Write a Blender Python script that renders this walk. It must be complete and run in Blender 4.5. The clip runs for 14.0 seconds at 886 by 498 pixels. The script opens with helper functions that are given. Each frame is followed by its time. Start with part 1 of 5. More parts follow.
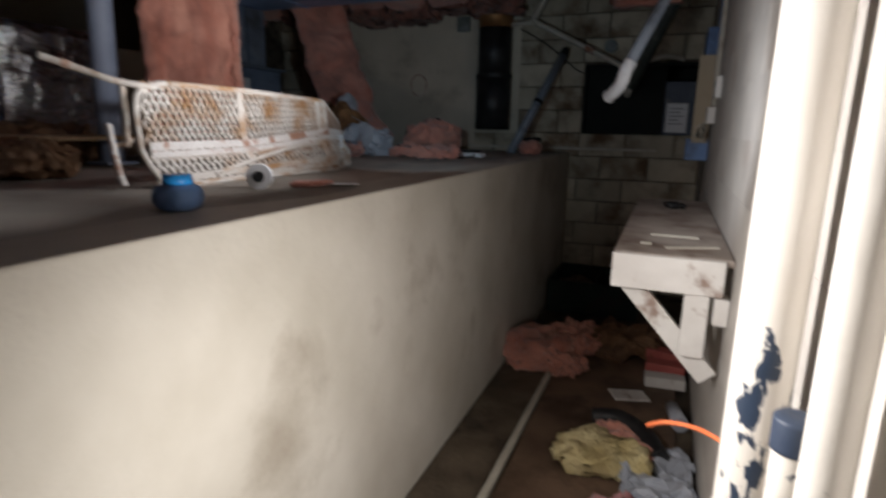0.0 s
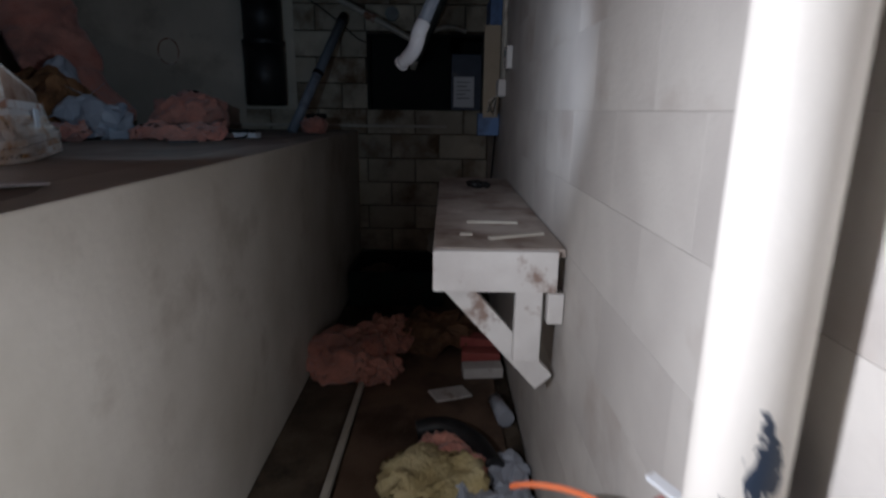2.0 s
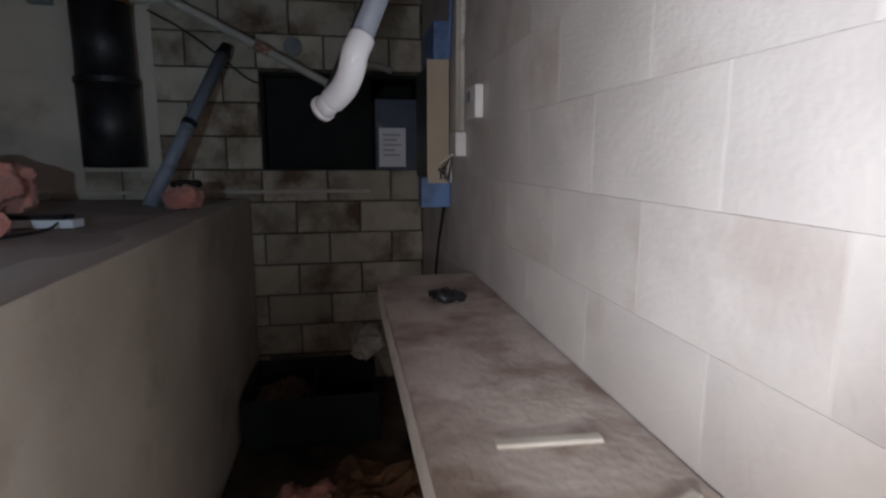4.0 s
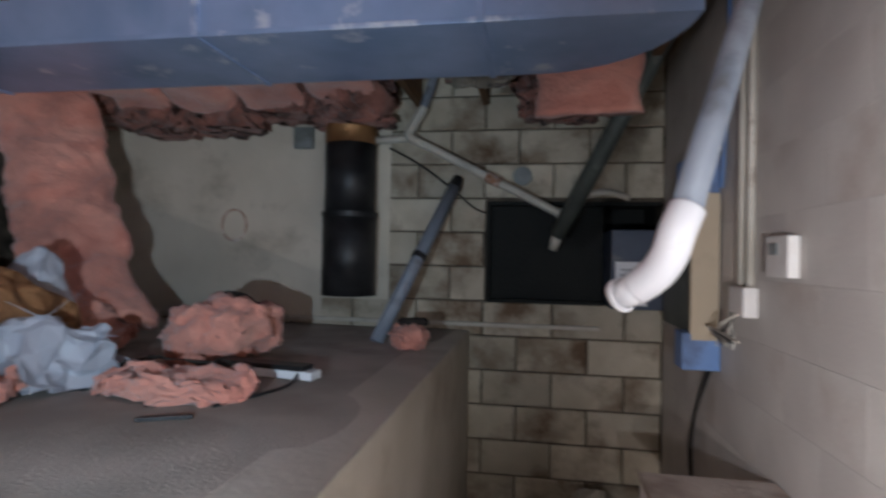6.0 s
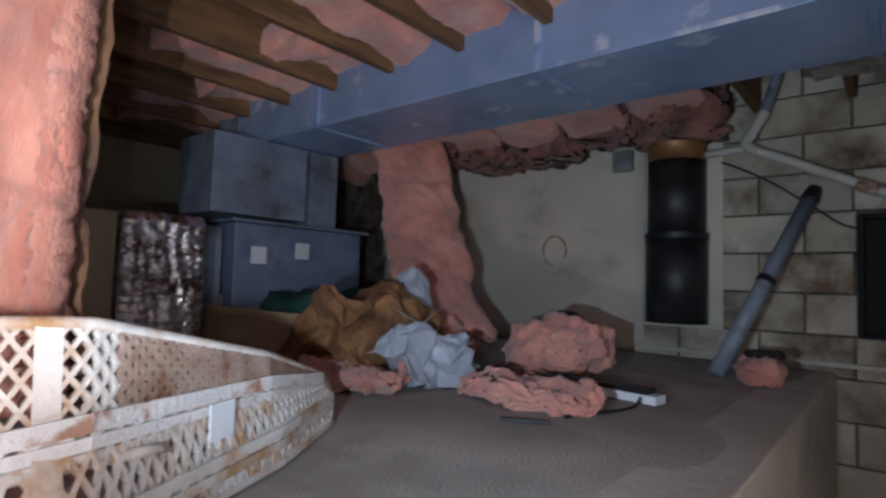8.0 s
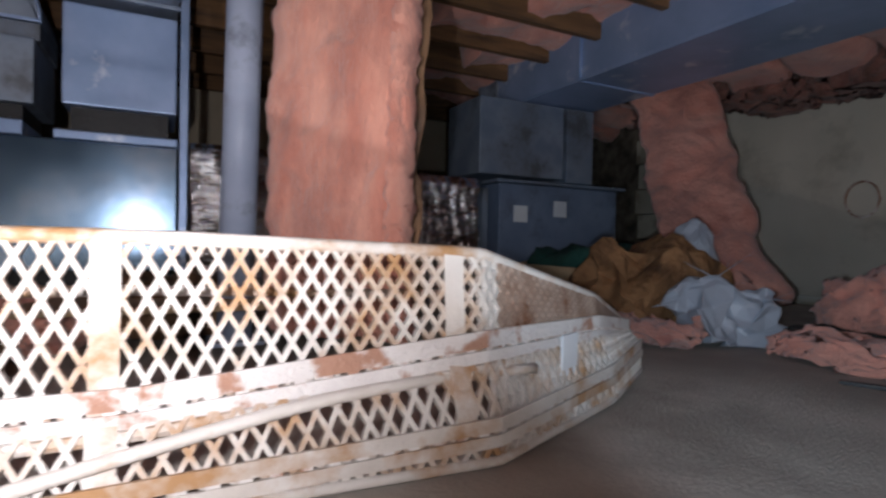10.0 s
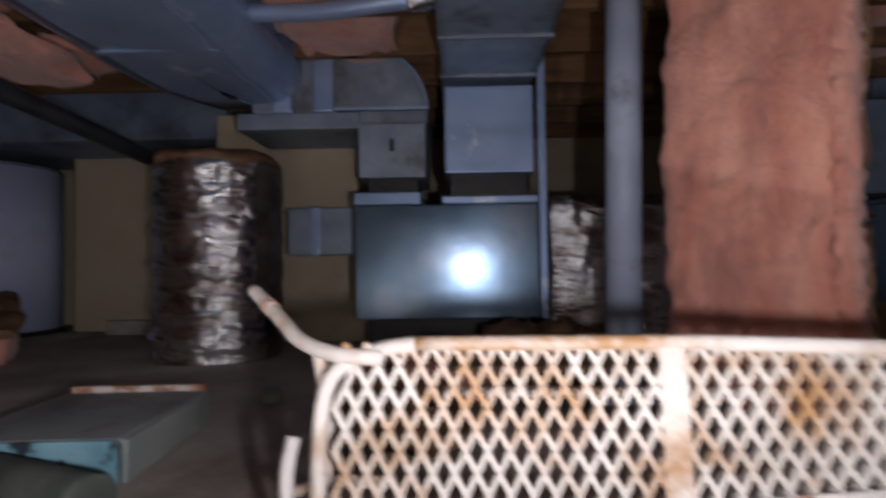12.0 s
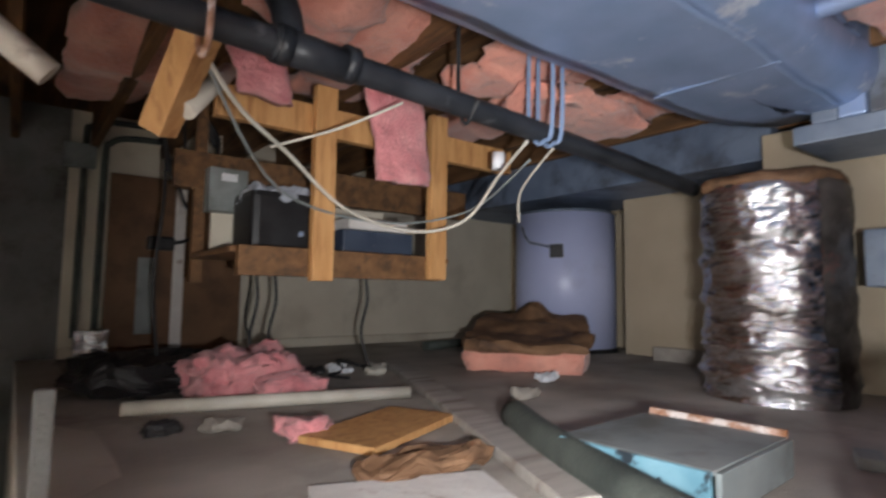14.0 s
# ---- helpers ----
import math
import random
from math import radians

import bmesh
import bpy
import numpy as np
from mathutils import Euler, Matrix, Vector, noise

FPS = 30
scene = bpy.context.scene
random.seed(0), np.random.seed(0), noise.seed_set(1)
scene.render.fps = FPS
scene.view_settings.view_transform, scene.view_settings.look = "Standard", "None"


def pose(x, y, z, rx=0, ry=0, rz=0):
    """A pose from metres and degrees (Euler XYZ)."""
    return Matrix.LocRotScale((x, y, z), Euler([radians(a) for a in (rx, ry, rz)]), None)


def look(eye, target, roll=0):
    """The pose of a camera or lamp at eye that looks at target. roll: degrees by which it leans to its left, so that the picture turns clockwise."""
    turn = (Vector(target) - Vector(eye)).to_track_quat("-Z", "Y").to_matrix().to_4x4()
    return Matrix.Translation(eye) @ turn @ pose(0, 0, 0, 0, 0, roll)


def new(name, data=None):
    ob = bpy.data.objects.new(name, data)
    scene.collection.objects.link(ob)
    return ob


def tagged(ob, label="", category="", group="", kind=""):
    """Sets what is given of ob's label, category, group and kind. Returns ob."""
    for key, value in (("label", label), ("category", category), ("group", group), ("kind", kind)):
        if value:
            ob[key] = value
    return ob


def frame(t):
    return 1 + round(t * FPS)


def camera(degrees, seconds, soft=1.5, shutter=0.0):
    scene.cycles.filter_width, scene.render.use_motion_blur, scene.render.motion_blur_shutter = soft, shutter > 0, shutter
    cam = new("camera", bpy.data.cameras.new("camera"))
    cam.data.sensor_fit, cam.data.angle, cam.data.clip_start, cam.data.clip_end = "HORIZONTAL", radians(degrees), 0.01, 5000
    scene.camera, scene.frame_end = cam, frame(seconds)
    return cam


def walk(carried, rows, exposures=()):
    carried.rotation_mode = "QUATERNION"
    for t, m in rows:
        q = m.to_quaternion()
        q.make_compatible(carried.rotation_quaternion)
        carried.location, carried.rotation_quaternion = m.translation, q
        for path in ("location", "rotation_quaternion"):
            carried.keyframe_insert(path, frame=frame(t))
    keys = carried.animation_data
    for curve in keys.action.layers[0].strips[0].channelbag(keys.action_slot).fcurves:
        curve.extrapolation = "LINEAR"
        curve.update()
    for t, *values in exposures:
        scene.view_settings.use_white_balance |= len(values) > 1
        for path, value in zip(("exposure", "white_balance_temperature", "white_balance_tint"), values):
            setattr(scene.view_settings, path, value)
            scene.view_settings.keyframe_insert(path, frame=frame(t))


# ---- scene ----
PATH = [
    (0, (0.86, 0.808, 1.477), (0.127, 2.617, 1.044), 1.0),
    (0.5, (0.863, 0.889, 1.424), (0.435, 2.773, 0.908), 1.3),
    (1, (0.818, 0.989, 1.434), (0.673, 2.922, 0.942), 0.9),
    (1.5, (0.761, 1.073, 1.39), (0.738, 2.997, 0.845), 0.9),
    (2, (0.739, 1.267, 1.449), (0.736, 3.205, 0.956), 0.7),
    (4.5, (0.529, 2.589, 1.569), (0.912, 4.535, 1.313), -0.2),
    (5, (0.469, 2.715, 1.646), (0.719, 4.694, 1.5), -0.3),
    (5.5, (0.434, 2.753, 1.702), (0.431, 4.752, 1.656), 0.3),
    (6, (0.383, 2.743, 1.715), (0.049, 4.715, 1.739), 1.1),
    (6.5, (0.329, 2.746, 1.699), (-0.344, 4.626, 1.802), 1.6),
    (7, (0.276, 2.722, 1.692), (-0.661, 4.483, 1.823), 1.8),
    (9.3, (0.191, 2.63, 1.61), (-1.448, 3.776, 1.643), 1.5),
    (9.5, (0.166, 2.598, 1.609), (-1.53, 3.658, 1.623), 1.5),
    (10, (0.122, 2.527, 1.602), (-1.658, 3.438, 1.575), 1.2),
    (10.5, (0.113, 2.479, 1.604), (-1.736, 3.24, 1.551), 0.8),
    (11, (0.086, 2.438, 1.616), (-1.828, 3.017, 1.576), 0.3),
    (11.5, (0.048, 2.353, 1.642), (-1.93, 2.651, 1.652), -0.4),
    (12, (0.02, 2.208, 1.699), (-1.979, 2.169, 1.752), -0.8),
    (12.5, (0.017, 2.145, 1.762), (-1.912, 1.655, 1.929), -1.5),
    (13, (0.034, 2.086, 1.752), (-1.661, 1.061, 2.016), -0.7),
    (13.5, (0.002, 2.063, 1.713), (-1.425, 0.691, 1.998), 0.6),
    (14, (0.029, 2.077, 1.695), (-1.198, 0.506, 1.864), 0.7),
]
cam = camera(78.0, 14.0, soft=2.4, shutter=0.5)
EXPOSURES = [(0, -2.4, 6500, 10), (0.5, -2.65, 6500, 10), (1, -2.85, 6300, 12), (1.5, -3.1, 6100, 12), (2.2, -3.25, 5700, 11), (4.3, -1.5, 6300, 14), (5.5, -0.85, 6400, 13), (6.4, -0.2, 6200, 14), (7.2, -0.35, 6100, 15), (9.3, -1.2, 6300, 14), (10.4, -1.5, 6400, 15), (11.4, -2.1, 6500, 18), (12.5, -1.75, 6500, 14), (13.2, -0.5, 6500, 10), (14, -0.15, 6400, 9)]
walk(cam, [(t, look(eye, target, roll)) for t, eye, target, roll in PATH], EXPOSURES)

# ---- world and lights: dark but for one carried lamp; fixed added spots stand in for it ----
world = bpy.data.worlds.new("dark_world")
world.use_nodes = True
scene.world = world
world.node_tree.nodes["Background"].inputs[0].default_value = (0.5, 0.6, 0.8, 1)
world.node_tree.nodes["Background"].inputs[1].default_value = 0.002


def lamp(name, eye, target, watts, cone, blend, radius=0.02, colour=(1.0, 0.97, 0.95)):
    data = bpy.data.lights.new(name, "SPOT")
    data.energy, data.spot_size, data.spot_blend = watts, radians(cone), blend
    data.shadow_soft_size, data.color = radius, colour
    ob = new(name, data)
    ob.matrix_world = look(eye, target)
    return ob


# Added spots, all on at once; the first two aim across the corridor.
lamp("hand_lamp_stand_in", (0.92, 1.45, 0.95), (0.02, 1.83, 0.62), 230, 124, 1.0, colour=(1.0, 0.95, 0.91))
lamp("hand_lamp_stand_in", (0.25, 1.50, 1.38), (1.12, 1.95, 1.18), 375, 120, 0.8, colour=(1.0, 0.95, 0.92))
lamp("hand_lamp_stand_in", (0.50, 2.42, 1.52), (1.12, 3.36, 1.58), 112, 80, 0.9, colour=(0.90, 0.94, 1.0))
lamp("hand_lamp_stand_in", (-0.01, 2.66, 1.57), (-1.10, 5.0, 2.28), 112, 98, 1.0, colour=(0.66, 0.85, 1.0))
lamp("hand_lamp_stand_in", (0.10, 2.36, 1.64), (-1.8, 2.15, 2.08), 135, 128, 1.0, colour=(0.97, 0.96, 0.98))
lamp("hand_lamp_stand_in", (-0.01, 2.20, 1.64), (-2.55, -1.25, 1.80), 140, 72, 1.0, colour=(0.98, 0.97, 0.97))


# ---- materials ----
def nodes_of(name):
    m = bpy.data.materials.new(name)
    m.use_nodes = True
    nt = m.node_tree
    return m, nt, nt.nodes["Principled BSDF"]


def rgb(c):
    return (c[0], c[1], c[2], 1.0)


def surface(name, a, b, scale=6.0, rough=0.7, metal=0.0, bump=0.2, fine=60.0, stain=None, stain_scale=1.5,
            stain_at=(0.5, 0.65), spread=(0.35, 0.65), rough_var=0.1, per_object=0.0, stretch=None, spec=0.4, depth=0.01, sheen=0.0):
    """Two colours mixed by noise, a third in stains, with fine relief."""
    m, nt, p = nodes_of(name)
    n, l = nt.nodes.new, nt.links.new
    tc = n("ShaderNodeTexCoord")
    src = tc.outputs["Object"]
    if stretch:
        mp = n("ShaderNodeMapping")
        mp.inputs["Scale"].default_value = stretch
        l(src, mp.inputs["Vector"])
        src = mp.outputs["Vector"]
    geo = n("ShaderNodeObjectInfo")
    add = n("ShaderNodeVectorMath")
    add.operation = "MULTIPLY_ADD"
    comb = n("ShaderNodeCombineXYZ")
    for i in range(3):
        l(geo.outputs["Random"], comb.inputs[i])
    l(comb.outputs[0], add.inputs[0])
    add.inputs[1].default_value = (13.0, 17.0, 11.0)
    l(src, add.inputs[2])
    vec = add.outputs[0]
    n1 = n("ShaderNodeTexNoise")
    n1.inputs["Scale"].default_value, n1.inputs["Detail"].default_value = scale, 6
    l(vec, n1.inputs["Vector"])
    r1 = n("ShaderNodeValToRGB")
    r1.color_ramp.elements[0].position, r1.color_ramp.elements[1].position = spread
    r1.color_ramp.elements[0].color, r1.color_ramp.elements[1].color = rgb(a), rgb(b)
    l(n1.outputs["Fac"], r1.inputs["Fac"])
    col = r1.outputs["Color"]
    if stain:
        n2 = n("ShaderNodeTexNoise")
        n2.inputs["Scale"].default_value, n2.inputs["Detail"].default_value = stain_scale, 8
        n2.inputs["Roughness"].default_value = 0.62
        l(vec, n2.inputs["Vector"])
        r2 = n("ShaderNodeValToRGB")
        r2.color_ramp.elements[0].position, r2.color_ramp.elements[1].position = stain_at
        l(n2.outputs["Fac"], r2.inputs["Fac"])
        mx = n("ShaderNodeMixRGB")
        l(r2.outputs["Color"], mx.inputs["Fac"])
        l(col, mx.inputs["Color1"])
        mx.inputs["Color2"].default_value = rgb(stain)
        col = mx.outputs["Color"]
    if per_object:
        hs = n("ShaderNodeHueSaturation")
        mr = n("ShaderNodeMapRange")
        mr.inputs["To Min"].default_value, mr.inputs["To Max"].default_value = 1 - per_object, 1 + per_object
        l(geo.outputs["Random"], mr.inputs["Value"])
        l(mr.outputs["Result"], hs.inputs["Value"])
        l(col, hs.inputs["Color"])
        col = hs.outputs["Color"]
    l(col, p.inputs["Base Color"])
    p.inputs["Metallic"].default_value = metal
    p.inputs["Specular IOR Level"].default_value = spec
    if sheen:
        p.inputs["Sheen Weight"].default_value = sheen
    n3 = n("ShaderNodeTexNoise")
    n3.inputs["Scale"].default_value, n3.inputs["Detail"].default_value = fine, 5
    l(vec, n3.inputs["Vector"])
    rr = n("ShaderNodeMapRange")
    rr.inputs["To Min"].default_value, rr.inputs["To Max"].default_value = max(0.03, rough - rough_var), min(1, rough + rough_var)
    l(n1.outputs["Fac"], rr.inputs["Value"])
    l(rr.outputs["Result"], p.inputs["Roughness"])
    bp = n("ShaderNodeBump")
    bp.inputs["Strength"].default_value, bp.inputs["Distance"].default_value = bump, depth
    l(n3.outputs["Fac"], bp.inputs["Height"])
    l(bp.outputs["Normal"], p.inputs["Normal"])
    return m


M = {}
M["paint_block"] = surface("painted_block", (0.50, 0.47, 0.44), (0.60, 0.57, 0.53), 3.5, 0.62, bump=0.22, fine=80, stain=(0.36, 0.30, 0.26), stain_scale=1.8, stain_at=(0.56, 0.78), depth=0.006)
M["half_wall"] = surface("painted_half_wall", (0.47, 0.44, 0.38), (0.60, 0.57, 0.51), 2.2, 0.6, bump=0.35, fine=35, stain=(0.27, 0.23, 0.18), stain_scale=1.7, stain_at=(0.56, 0.78), depth=0.006)
M["back_block"] = surface("old_cream_block", (0.47, 0.42, 0.32), (0.60, 0.55, 0.44), 5, 0.75, bump=0.5, fine=50, stain=(0.15, 0.095, 0.055), stain_scale=3.0, stain_at=(0.47, 0.69), per_object=0.16, depth=0.006)
M["mortar"] = surface("dark_mortar", (0.05, 0.04, 0.03), (0.19, 0.155, 0.115), 9, 0.9, bump=0.6, fine=70)
M["grey_block"] = surface("grey_block", (0.16, 0.17, 0.17), (0.25, 0.26, 0.26), 4, 0.8, bump=0.4, fine=60, stain=(0.08, 0.08, 0.07), stain_scale=2)
M["cream_wall"] = surface("cream_wall", (0.60, 0.55, 0.45), (0.68, 0.63, 0.52), 3, 0.7, bump=0.3, fine=30, stain=(0.36, 0.31, 0.24), stain_scale=1.6, stain_at=(0.55, 0.8))
M["slab"] = surface("dusty_concrete", (0.32, 0.295, 0.26), (0.48, 0.445, 0.40), 2.6, 0.85, bump=0.35, fine=120, stain=(0.17, 0.14, 0.115), stain_scale=1.6, stain_at=(0.52, 0.75))
M["dirt"] = surface("dirty_floor", (0.07, 0.052, 0.035), (0.15, 0.115, 0.08), 4, 0.85, bump=0.8, fine=40, stain=(0.04, 0.03, 0.022), stain_scale=3)
M["brown_board"] = surface("brown_hardboard", (0.12, 0.075, 0.05), (0.20, 0.13, 0.09), 5, 0.6, bump=0.3, fine=60, stain=(0.07, 0.045, 0.03), stain_scale=3)
M["brown_panel"] = surface("brown_panel", (0.13, 0.068, 0.030), (0.19, 0.10, 0.048), 4, 0.6, bump=0.2, fine=40, stain=(0.09, 0.045, 0.022), stain_scale=3)
M["bench_top"] = surface("worn_bench_top", (0.42, 0.36, 0.31), (0.55, 0.49, 0.44), 6, 0.65, bump=0.4, fine=50, stain=(0.22, 0.15, 0.12), stain_scale=4, stain_at=(0.45, 0.65))
M["white_wood"] = surface("white_painted_wood", (0.68, 0.65, 0.62), (0.78, 0.76, 0.73), 8, 0.55, bump=0.3, fine=40, stain=(0.33, 0.24, 0.20), stain_scale=7, stain_at=(0.58, 0.68))
M["white_pipe"] = surface("peeling_white_paint", (0.72, 0.68, 0.62), (0.80, 0.77, 0.72), 3, 0.4, bump=0.15, fine=30, stain=(0.045, 0.06, 0.09), stain_scale=9, stain_at=(0.68, 0.69))
M["flaky_pipe"] = surface("flaking_paint_on_blue_pipe", (0.72, 0.68, 0.62), (0.80, 0.77, 0.72), 3, 0.45, bump=0.2, fine=30, stain=(0.03, 0.045, 0.075), stain_scale=11, stain_at=(0.55, 0.56))
M["chipped_pipe"] = surface("white_paint_chipped_to_blue", (0.72, 0.68, 0.62), (0.80, 0.77, 0.72), 3, 0.42, bump=0.2, fine=30, stain=(0.03, 0.045, 0.075), stain_scale=13, stain_at=(0.555, 0.562), stretch=(1, 1, 0.5))
M["tan_mesh"] = surface("rust_tan_mesh", (0.30, 0.20, 0.15), (0.48, 0.37, 0.30), 16, 0.6, bump=0.3, fine=90, stain=(0.20, 0.09, 0.05), stain_scale=8, stain_at=(0.52, 0.66))
M["navy"] = surface("dark_blue_plastic", (0.035, 0.05, 0.085), (0.06, 0.08, 0.12), 8, 0.5, bump=0.1, stain=(0.2, 0.2, 0.2), stain_scale=6, stain_at=(0.6, 0.8))
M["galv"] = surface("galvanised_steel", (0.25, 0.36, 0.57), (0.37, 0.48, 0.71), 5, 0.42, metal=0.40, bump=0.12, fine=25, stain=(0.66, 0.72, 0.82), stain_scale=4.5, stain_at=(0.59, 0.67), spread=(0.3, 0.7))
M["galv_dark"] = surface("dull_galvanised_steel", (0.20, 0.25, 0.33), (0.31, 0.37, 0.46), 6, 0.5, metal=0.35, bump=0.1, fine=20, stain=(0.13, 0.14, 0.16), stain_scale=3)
M["steel_panel"] = surface("smooth_steel_panel", (0.085, 0.14, 0.21), (0.13, 0.19, 0.265), 3, 0.21, metal=0.8, bump=0.05, fine=12, stain=(0.24, 0.26, 0.30), stain_scale=2.5, stain_at=(0.55, 0.8))
M["blue_steel"] = surface("blue_grey_painted_steel", (0.16, 0.21, 0.31), (0.21, 0.27, 0.38), 5, 0.5, metal=0.1, bump=0.08, fine=30, stain=(0.10, 0.12, 0.16), stain_scale=3)
M["insul"] = surface("pink_glass_wool", (0.62, 0.25, 0.19), (0.80, 0.40, 0.31), 7, 0.95, bump=0.7, fine=55, stain=(0.30, 0.12, 0.10), stain_scale=3.5, stain_at=(0.48, 0.74), depth=0.014, sheen=0.4, spec=0.1)
M["insul_clean"] = surface("clean_pink_glass_wool", (0.70, 0.27, 0.195), (0.86, 0.43, 0.33), 5, 0.95, bump=0.8, fine=60, stain=(0.48, 0.20, 0.16), stain_scale=3.0, stain_at=(0.46, 0.72), depth=0.014, sheen=0.4, spec=0.1, stretch=(2.2, 2.2, 0.7))
M["insul_hot"] = surface("rose_glass_wool", (0.60, 0.20, 0.22), (0.75, 0.33, 0.34), 9, 0.95, bump=1.0, fine=70, stain=(0.30, 0.10, 0.11), stain_scale=6, stain_at=(0.52, 0.7), depth=0.014, sheen=0.4, spec=0.1)
M["kraft"] = surface("brown_kraft_paper", (0.16, 0.085, 0.045), (0.25, 0.14, 0.075), 6, 0.75, bump=0.5, fine=30, stain=(0.09, 0.05, 0.03), stain_scale=4)
M["dark_edge"] = surface("black_shade_edge", (0.015, 0.012, 0.010), (0.03, 0.024, 0.02), 9, 0.9, bump=0.5)
M["foil"] = surface("crinkled_foil", (0.74, 0.75, 0.78), (0.88, 0.88, 0.9), 9, 0.20, metal=1.0, bump=0.7, fine=16, stain=(0.30, 0.24, 0.22), stain_scale=3.2, stain_at=(0.52, 0.66), depth=0.03, rough_var=0.08, stretch=(1, 1, 2.6))
M["foil_dark"] = surface("dark_foil", (0.06, 0.055, 0.05), (0.16, 0.14, 0.13), 7, 0.45, metal=0.5, bump=0.8, fine=14, stain=(0.30, 0.12, 0.10), stain_scale=3.4, stain_at=(0.60, 0.68), depth=0.03)
M["heater"] = surface("pale_blue_enamel", (0.47, 0.52, 0.78), (0.52, 0.57, 0.82), 2, 0.32, bump=0.03, fine=20, stain=(0.36, 0.39, 0.58), stain_scale=2, stain_at=(0.6, 0.85))
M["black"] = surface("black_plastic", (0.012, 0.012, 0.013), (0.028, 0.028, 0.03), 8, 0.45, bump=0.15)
M["black_pipe"] = surface("black_abs_pipe", (0.014, 0.016, 0.02), (0.035, 0.038, 0.045), 5, 0.42, bump=0.1, stain=(0.16, 0.16, 0.17), stain_scale=8, stain_at=(0.62, 0.78))
M["grey_pvc"] = surface("grey_pvc", (0.22, 0.26, 0.32), (0.30, 0.34, 0.40), 6, 0.45, bump=0.08, stain=(0.14, 0.15, 0.17), stain_scale=5)
M["blue_pole"] = surface("blue_grey_pole", (0.34, 0.40, 0.54), (0.42, 0.48, 0.62), 7, 0.5, bump=0.1, stain=(0.2, 0.23, 0.3), stain_scale=7, stain_at=(0.58, 0.75))
M["white_pvc"] = surface("white_pvc", (0.78, 0.80, 0.84), (0.86, 0.87, 0.9), 6, 0.22, bump=0.05, stain=(0.55, 0.55, 0.55), stain_scale=6, stain_at=(0.62, 0.8))
M["cream_pvc"] = surface("grubby_cream_pvc", (0.50, 0.47, 0.40), (0.62, 0.59, 0.52), 8, 0.5, bump=0.1, stain=(0.2, 0.14, 0.1), stain_scale=8, stain_at=(0.6, 0.75))
M["rusty_white"] = surface("rusting_white_enamel", (0.62, 0.57, 0.52), (0.74, 0.70, 0.66), 12, 0.45, bump=0.3, fine=120, stain=(0.44, 0.25, 0.12), stain_scale=9, stain_at=(0.46, 0.64))
M["rust"] = surface("flaking_rust", (0.30, 0.13, 0.06), (0.55, 0.36, 0.28), 25, 0.8, bump=0.8, fine=90, stain=(0.70, 0.62, 0.58), stain_scale=14, stain_at=(0.5, 0.6))
M["wood"] = surface("yellow_pine", (0.52, 0.27, 0.10), (0.62, 0.35, 0.145), 5, 0.6, bump=0.25, fine=30, stretch=(6, 6, 0.7), stain=(0.40, 0.19, 0.07), stain_scale=6)
M["old_wood"] = surface("old_joist_wood", (0.13, 0.065, 0.028), (0.22, 0.115, 0.05), 4, 0.7, bump=0.4, fine=30, stretch=(5, 0.6, 5), stain=(0.08, 0.045, 0.025), stain_scale=3)
M["beige_panel"] = surface("beige_panel", (0.46, 0.38, 0.27), (0.53, 0.45, 0.33), 2.5, 0.65, bump=0.12, fine=25, stain=(0.32, 0.25, 0.17), stain_scale=1.6, stain_at=(0.58, 0.8))
M["card"] = surface("corrugated_cardboard", (0.42, 0.29, 0.17), (0.50, 0.36, 0.22), 4, 0.8, bump=0.2, fine=40, stain=(0.28, 0.18, 0.10), stain_scale=3)
M["plastic_bag"] = surface("milky_plastic_bag", (0.37, 0.40, 0.46), (0.46, 0.485, 0.55), 3, 0.42, bump=0.25, fine=9, depth=0.008)
M["green_cloth"] = surface("dark_green_cloth", (0.012, 0.055, 0.042), (0.025, 0.09, 0.07), 9, 0.9, bump=0.6)
M["brown_cloth"] = surface("rust_brown_cloth", (0.20, 0.09, 0.035), (0.32, 0.16, 0.07), 7, 0.85, bump=0.8, fine=35, stain=(0.10, 0.045, 0.02), stain_scale=5, depth=0.02)
M["blue_plastic"] = surface("blue_plastic", (0.02, 0.22, 0.60), (0.03, 0.30, 0.72), 5, 0.3, bump=0.03)
M["blue_box"] = surface("blue_junction_box", (0.13, 0.24, 0.48), (0.17, 0.29, 0.55), 5, 0.5, bump=0.08, stain=(0.08, 0.12, 0.22), stain_scale=5)
M["teal"] = surface("teal_painted_edge", (0.14, 0.30, 0.38), (0.22, 0.40, 0.48), 9, 0.5, bump=0.2, stain=(0.03, 0.04, 0.05), stain_scale=14, stain_at=(0.58, 0.64))
M["grey_metal"] = surface("dull_grey_sheet", (0.22, 0.25, 0.25), (0.30, 0.33, 0.33), 4, 0.55, bump=0.1, stain=(0.14, 0.15, 0.14), stain_scale=3)
M["olive_metal"] = surface("dark_olive_metal", (0.05, 0.06, 0.055), (0.10, 0.115, 0.10), 6, 0.55, bump=0.3, stain=(0.18, 0.19, 0.17), stain_scale=8, stain_at=(0.58, 0.74))
# Near black: the shade inside the wall opening is put into this colour.
M["recess"] = surface("recess_shade_black", (0.004, 0.005, 0.0045), (0.012, 0.014, 0.012), 6, 0.75, bump=0.3)
M["crate_plastic"] = surface("dirty_dark_green_plastic", (0.005, 0.014, 0.011), (0.012, 0.026, 0.021), 7, 0.7, bump=0.3, stain=(0.02, 0.016, 0.012), stain_scale=4)
